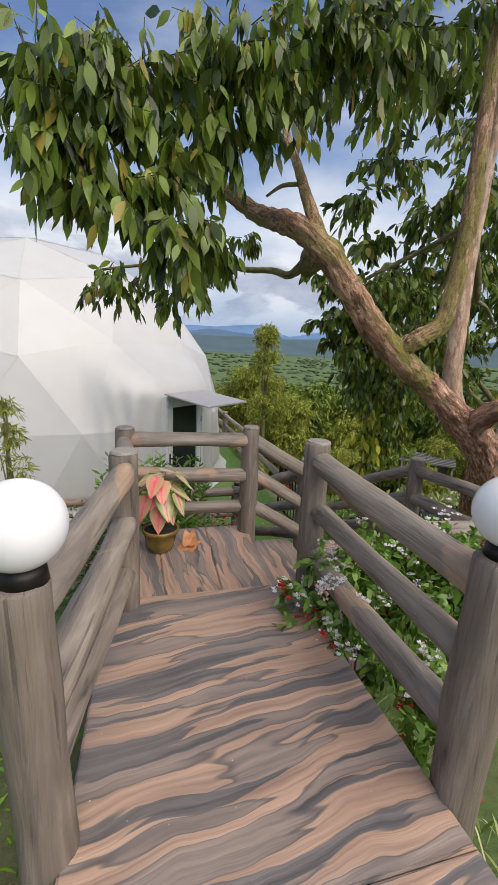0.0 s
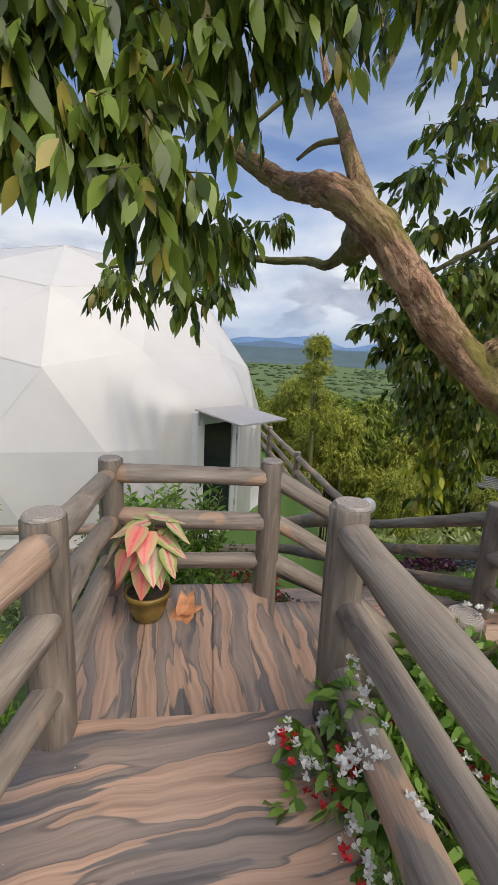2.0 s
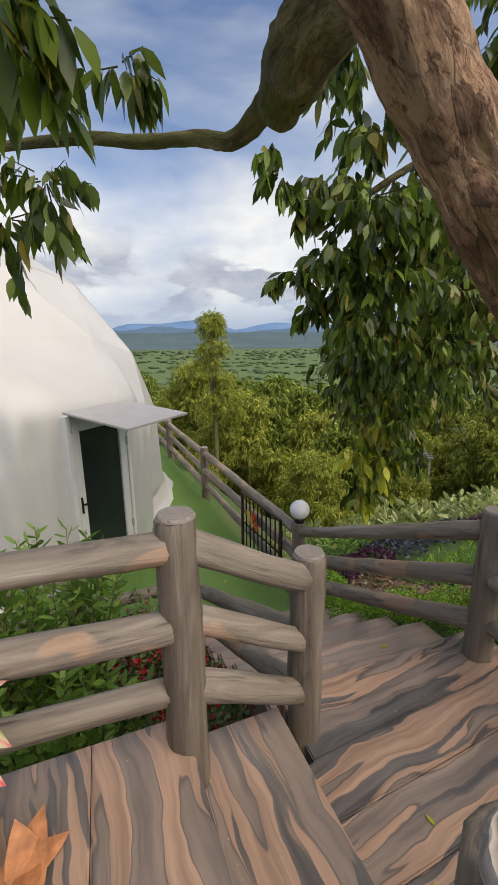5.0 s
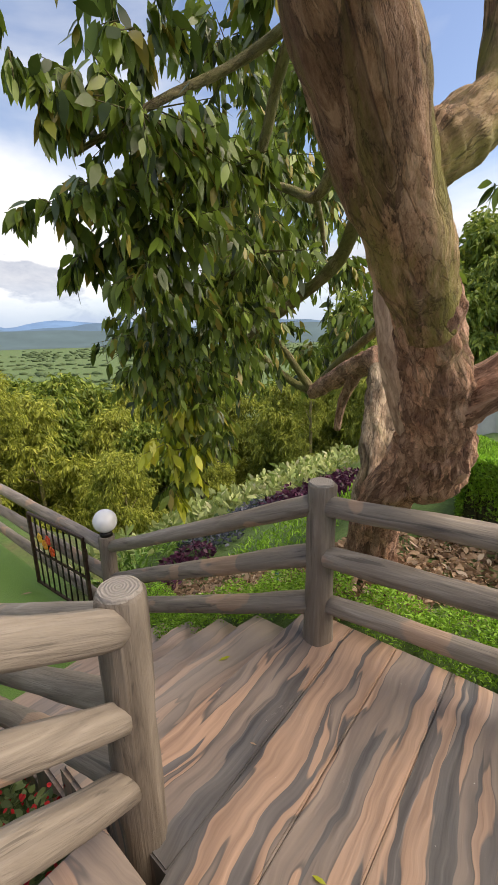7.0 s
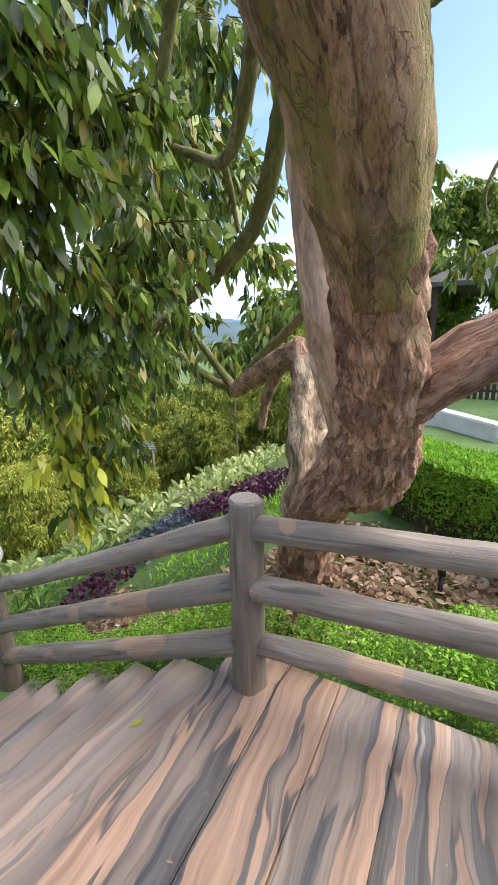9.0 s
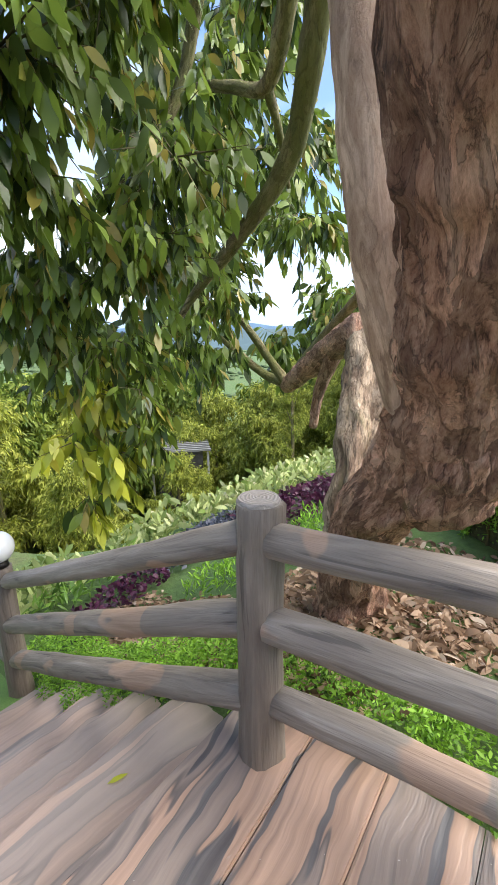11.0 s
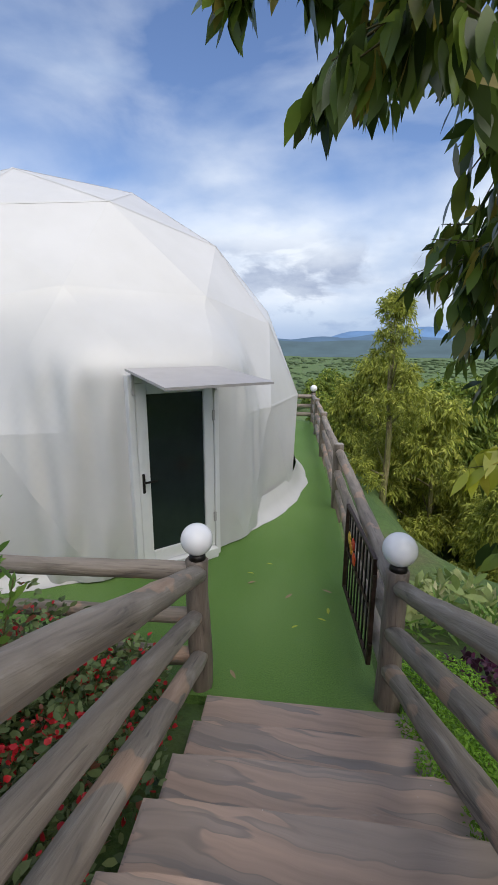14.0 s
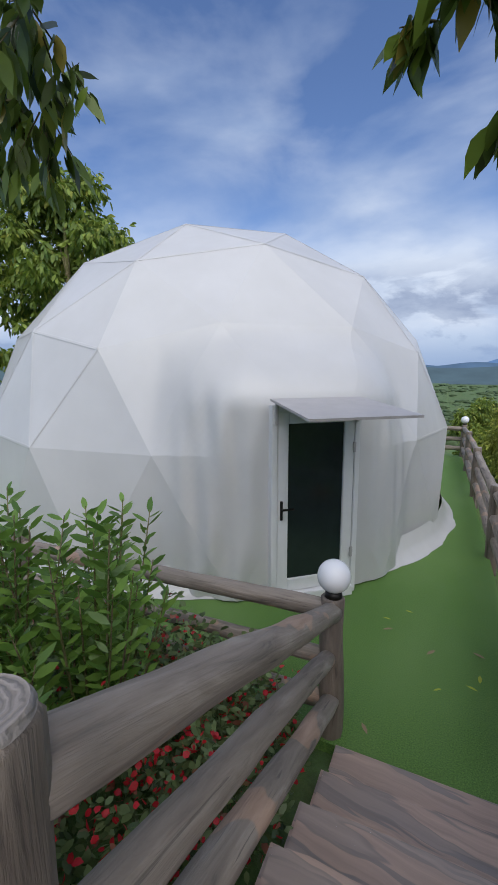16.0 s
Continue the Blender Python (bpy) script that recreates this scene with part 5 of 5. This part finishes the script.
# ---- potted caladium on the landing ----
def caladium_material():
    m, t, b = nodes_of("caladium_leaf")
    g = t.nodes.new("ShaderNodeObjectInfo")
    rib = t.nodes.new("ShaderNodeAttribute")
    rib.attribute_name = "rib"
    f = noise_tex(t, coords(t), 26, 5, 0.65, 0.5)
    way = t.nodes.new("ShaderNodeMath")
    way.operation = "MULTIPLY_ADD"
    t.links.new(f, way.inputs[0])
    way.inputs[1].default_value = 0.7
    t.links.new(rib.outputs["Fac"], way.inputs[2])
    mottled = ramp(t, way.outputs[0], ((0.3, (0.62, 0.07, 0.1)), (0.48, (0.66, 0.3, 0.24)), (0.7, (0.62, 0.52, 0.34)), (1.1, (0.34, 0.38, 0.12))))
    pink = ramp(t, way.outputs[0], ((0.3, (0.7, 0.1, 0.12)), (0.6, (0.72, 0.24, 0.19)), (1.1, (0.6, 0.27, 0.17)), (1.3, (0.5, 0.36, 0.18))))
    t.links.new(blend(t, ramp(t, g.outputs["Random"], ((0.52, (0, 0, 0)), (0.56, (1, 1, 1)))), mottled, pink), b.inputs["Base Color"])
    b.inputs["Roughness"].default_value = 0.4
    return m


M_CALA = caladium_material()


def heart_leaf(bm, at, yaw, pitch, size):
    """A heart-shaped leaf with a fold along its midrib."""
    m = Matrix.Translation(at) @ pose(0, 0, 0, 0, 0, yaw) @ pose(0, 0, 0, 0, pitch, 0)
    out = ((0.0, 0.0), (-0.14, 0.16), (-0.1, 0.32), (0.12, 0.4), (0.4, 0.33), (0.72, 0.17), (1.0, 0.0))
    rib = bm.verts.layers.float.get("rib") or bm.verts.layers.float.new("rib")
    mid = [bm.verts.new(m @ Vector((x * size, 0, -0.08 * size * x * x))) for x, _ in out]
    for s in (1, -1):
        edge = [bm.verts.new(m @ Vector((x * size, s * w * size, 0.12 * w * size - 0.16 * size * x * x))) for x, w in out[1:-1]]
        for q in edge:
            q[rib] = 1.0
        for i in range(len(edge) - 1):
            q = (mid[i + 1], mid[i + 2], edge[i + 1], edge[i])
            bm.faces.new(q if s > 0 else q[::-1])
        bm.faces.new((mid[0], mid[1], edge[0]) if s > 0 else (mid[0], edge[0], mid[1]))
        bm.faces.new((mid[-2], mid[-1], edge[-1]) if s > 0 else (mid[-2], edge[-1], mid[-1]))


def make_potted_plant():
    o = thing("potted_caladium", "pink and green caladium in a brown glazed pot", "potted plant", "", (1.42, 4.47, ZL))
    bm = bmesh.new()
    prof = ((0.085, 0.0), (0.1, 0.012), (0.125, 0.09), (0.14, 0.165), (0.152, 0.17), (0.152, 0.2), (0.138, 0.2), (0.13, 0.16))
    rings = [[bm.verts.new((r * math.cos(6.28318 * k / 36), r * math.sin(6.28318 * k / 36), z)) for k in range(36)] for r, z in prof]
    for a, b in zip(rings, rings[1:]):
        for k in range(36):
            bm.faces.new((a[k], a[(k + 1) % 36], b[(k + 1) % 36], b[k]))
    bm.faces.new(rings[0][::-1])
    part("pot", bm, M_POT, o, "brown glazed clay pot", True)
    bm = bmesh.new()
    bmesh.ops.create_cone(bm, cap_ends=True, segments=36, radius1=0.131, radius2=0.131, depth=0.02, matrix=Matrix.Translation((0, 0, 0.165)))
    part("soil", bm, M_SOIL_AND_SHADE, o)
    rnd = random.Random(12)
    for i, (yaw, h, reach, size, pitch) in enumerate(((-150, 0.26, 0.14, 0.2, 60), (-100, 0.22, 0.09, 0.2, 66), (-75, 0.34, 0.1, 0.22, 55), (-20, 0.42, 0.08, 0.24, 30), (170, 0.42, 0.06, 0.2, 25), (100, 0.5, 0.06, 0.24, 10), (30, 0.52, 0.05, 0.26, 16), (-55, 0.28, 0.12, 0.19, 70), (200, 0.5, 0.02, 0.24, 14), (-120, 0.4, 0.07, 0.2, 50), (0, 0.3, 0.12, 0.18, 60), (-90, 0.46, 0.1, 0.2, 40), (-40, 0.36, 0.16, 0.2, 62), (-135, 0.34, 0.17, 0.2, 64), (160, 0.3, 0.17, 0.2, 62), (70, 0.4, 0.13, 0.2, 45), (-110, 0.5, 0.12, 0.19, 34), (-10, 0.5, 0.14, 0.2, 40), (190, 0.38, 0.18, 0.2, 55))):
        a = radians(yaw)
        top = Vector((reach * math.cos(a), reach * math.sin(a), 0.16 + h))
        limb("stalk", [(0.02 * math.cos(a), 0.02 * math.sin(a), 0.16), (top.x * 0.5, top.y * 0.5, 0.16 + h * 0.7), top], [0.006, 0.005, 0.004], M_SHRUB, o, segs=6, rough=0.02, seed=i, step=3)
        bm = bmesh.new()
        heart_leaf(bm, top, yaw, pitch, size * 0.95)
        lf = part("leaf", bm, M_CALA, o, "", True)
    # a small fallen, browned shoot beside the pot
    s = thing("fallen_shoot", "withered orange shoot lying beside the pot", "dry leaf", "", (1.66, 4.46, ZL + 0.004))
    bm = bmesh.new()
    for yaw, pitch, size in ((-120, 20, 0.2), (60, -50, 0.16), (20, -15, 0.14), (110, -65, 0.15), (-60, -30, 0.1)):
        heart_leaf(bm, Vector((0, 0, 0.02 if pitch > 0 else 0.01)), yaw, pitch, size)
    part("dry_leaf", bm, plain("dry_orange", (0.5, 0.22, 0.1), 0.6, 0, 0.4, 20), s, "", True)


make_potted_plant()


# ---- far side of the garden ----
def make_wall_and_gazebo():
    o = thing("low_wall", "low pale rendered garden wall with weather stains", "wall", "", (11.0, 4.95, 0.8), 44)
    bm = bmesh.new()
    box(bm, -1.6, 1.6, -0.12, 0.12, -0.3, 0.62, 0.02)
    part("wall", bm, M_STONE, o)
    f = thing("picket_fence", "dark brown picket fence behind the wall", "fence", "", (14.6, 4.6, 0.55), -88)
    bm = bmesh.new()
    box(bm, -0.045, 0.045, -0.012, 0.012, 0, 0.92)
    first = part("picket", bm, M_RUST, f)
    first.location.x = -3
    for i in range(1, 46):
        p = new("picket", first.data)
        p.parent = f
        p.location.x = -3 + 0.135 * i
    for z in (0.2, 0.7):
        bm = bmesh.new()
        box(bm, -3.1, 3.2, 0.014, 0.05, z, z + 0.07)
        part("rail", bm, M_RUST, f)
    g = thing("gazebo", "open gazebo with a dark tiled hip roof", "gazebo", "", (18.4, 4.0, 1.3), 10)
    bm = bmesh.new()
    v = [bm.verts.new(p) for p in ((-2.6, -2.6, 2.7), (2.6, -2.6, 2.7), (2.6, 2.6, 2.7), (-2.6, 2.6, 2.7), (-0.4, 0, 4.1), (0.4, 0, 4.1), (-2.6, -2.6, 2.58), (2.6, -2.6, 2.58), (2.6, 2.6, 2.58), (-2.6, 2.6, 2.58))]
    for q in ((0, 1, 5, 4), (1, 2, 5), (2, 3, 4, 5), (3, 0, 4), (6, 7, 1, 0), (7, 8, 2, 1), (8, 9, 3, 2), (9, 6, 0, 3), (9, 8, 7, 6)):
        bm.faces.new([v[k] for k in q])
    part("roof", bm, M_ROOF, g)
    for x in (-2.2, 2.2):
        for y in (-2.2, 2.2):
            bm = bmesh.new()
            box(bm, x - 0.08, x + 0.08, y - 0.08, y + 0.08, -0.8, 2.6, 0.01)
            part("column", bm, M_RUST, g)
    h = thing("garden_hut", "small hut under a pale slatted pergola, its dim interior a dark box", "hut", "", (12.4, 14.8, -2.15), -40)
    # solid box, coloured dark in place of the hut's shaded interior
    bm = bmesh.new()
    box(bm, -0.75, 0.75, -0.4, 0.6, -0.8, 1.2, 0.02)
    part("wall", bm, M_ROOF, h)
    bm = bmesh.new()
    box(bm, -0.8, 0.8, -0.45, 0.65, 1.2, 1.25, 0.01)
    part("roof", bm, M_ROOF, h, "dark flat roof")
    for k in range(7):
        bm = bmesh.new()
        box(bm, -1.0, 1.0, -0.78 + 0.25 * k, -0.7 + 0.25 * k, 1.26, 1.33, 0.005)
        part("slat", bm, M_SLAT, h, "pale roof slat")
    for x in (-0.9, 0.9):
        bm = bmesh.new()
        box(bm, x - 0.035, x + 0.035, -0.7, -0.63, -0.8, 1.2, 0.01)
        part("column", bm, M_AWN, h)


make_wall_and_gazebo()


def make_garden_stake(x, y, tall, mat):
    o = thing("garden_stake", "thin plastic garden stake standing in the mulch", "stake", "garden stakes", (x, y, ground_z(x, y)))
    bm = bmesh.new()
    bmesh.ops.create_cone(bm, cap_ends=True, segments=12, radius1=0.016, radius2=0.018, depth=tall + 0.2, matrix=Matrix.Translation((0, 0, tall / 2 - 0.1)))
    part("stem", bm, mat, o, "", True)
    bm = bmesh.new()
    bmesh.ops.create_cone(bm, cap_ends=True, segments=14, radius1=0.03, radius2=0.02, depth=0.06, matrix=Matrix.Translation((0, 0, tall + 0.03)))
    part("head", bm, mat, o, "", True)


make_garden_stake(5.02, 5.87, 0.24, M_TEAL)
make_garden_stake(5.6, 4.2, 0.18, M_BLACK)


# ---- fallen leaves ----
def fallen(n, x0, x1, y0, y1, z, seed, size=(0.03, 0.07)):
    rnd = random.Random(seed)
    for i in range(n):
        bm = bmesh.new()
        s = rnd.uniform(*size)
        v = [bm.verts.new((s * x, s * y, 0.004 + 0.12 * s * abs(y) * 2)) for x, y in ((-1, 0), (-0.3, 0.28), (0.4, 0.24), (1, 0), (0.4, -0.24), (-0.3, -0.28))]
        bm.faces.new(v)
        o = part("fallen_leaf", bm, M_MULCH if i % 2 else M_YOUNG)
        o.matrix_basis = pose(rnd.uniform(x0, x1), rnd.uniform(y0, y1), z + 0.003, 0, 0, rnd.uniform(0, 360))
        tagged(o, "small dry yellow-brown fallen leaf", "leaf", "fallen leaves")


fallen(9, 2.95, 3.95, 7.4, 9.2, 0.0, 3)
fallen(4, 2.9, 4.2, 3.6, 4.9, ZP, 4, (0.015, 0.03))
fallen(2, 3.0, 4.2, 5.2, 5.5, ZP - RISE, 5, (0.03, 0.05))
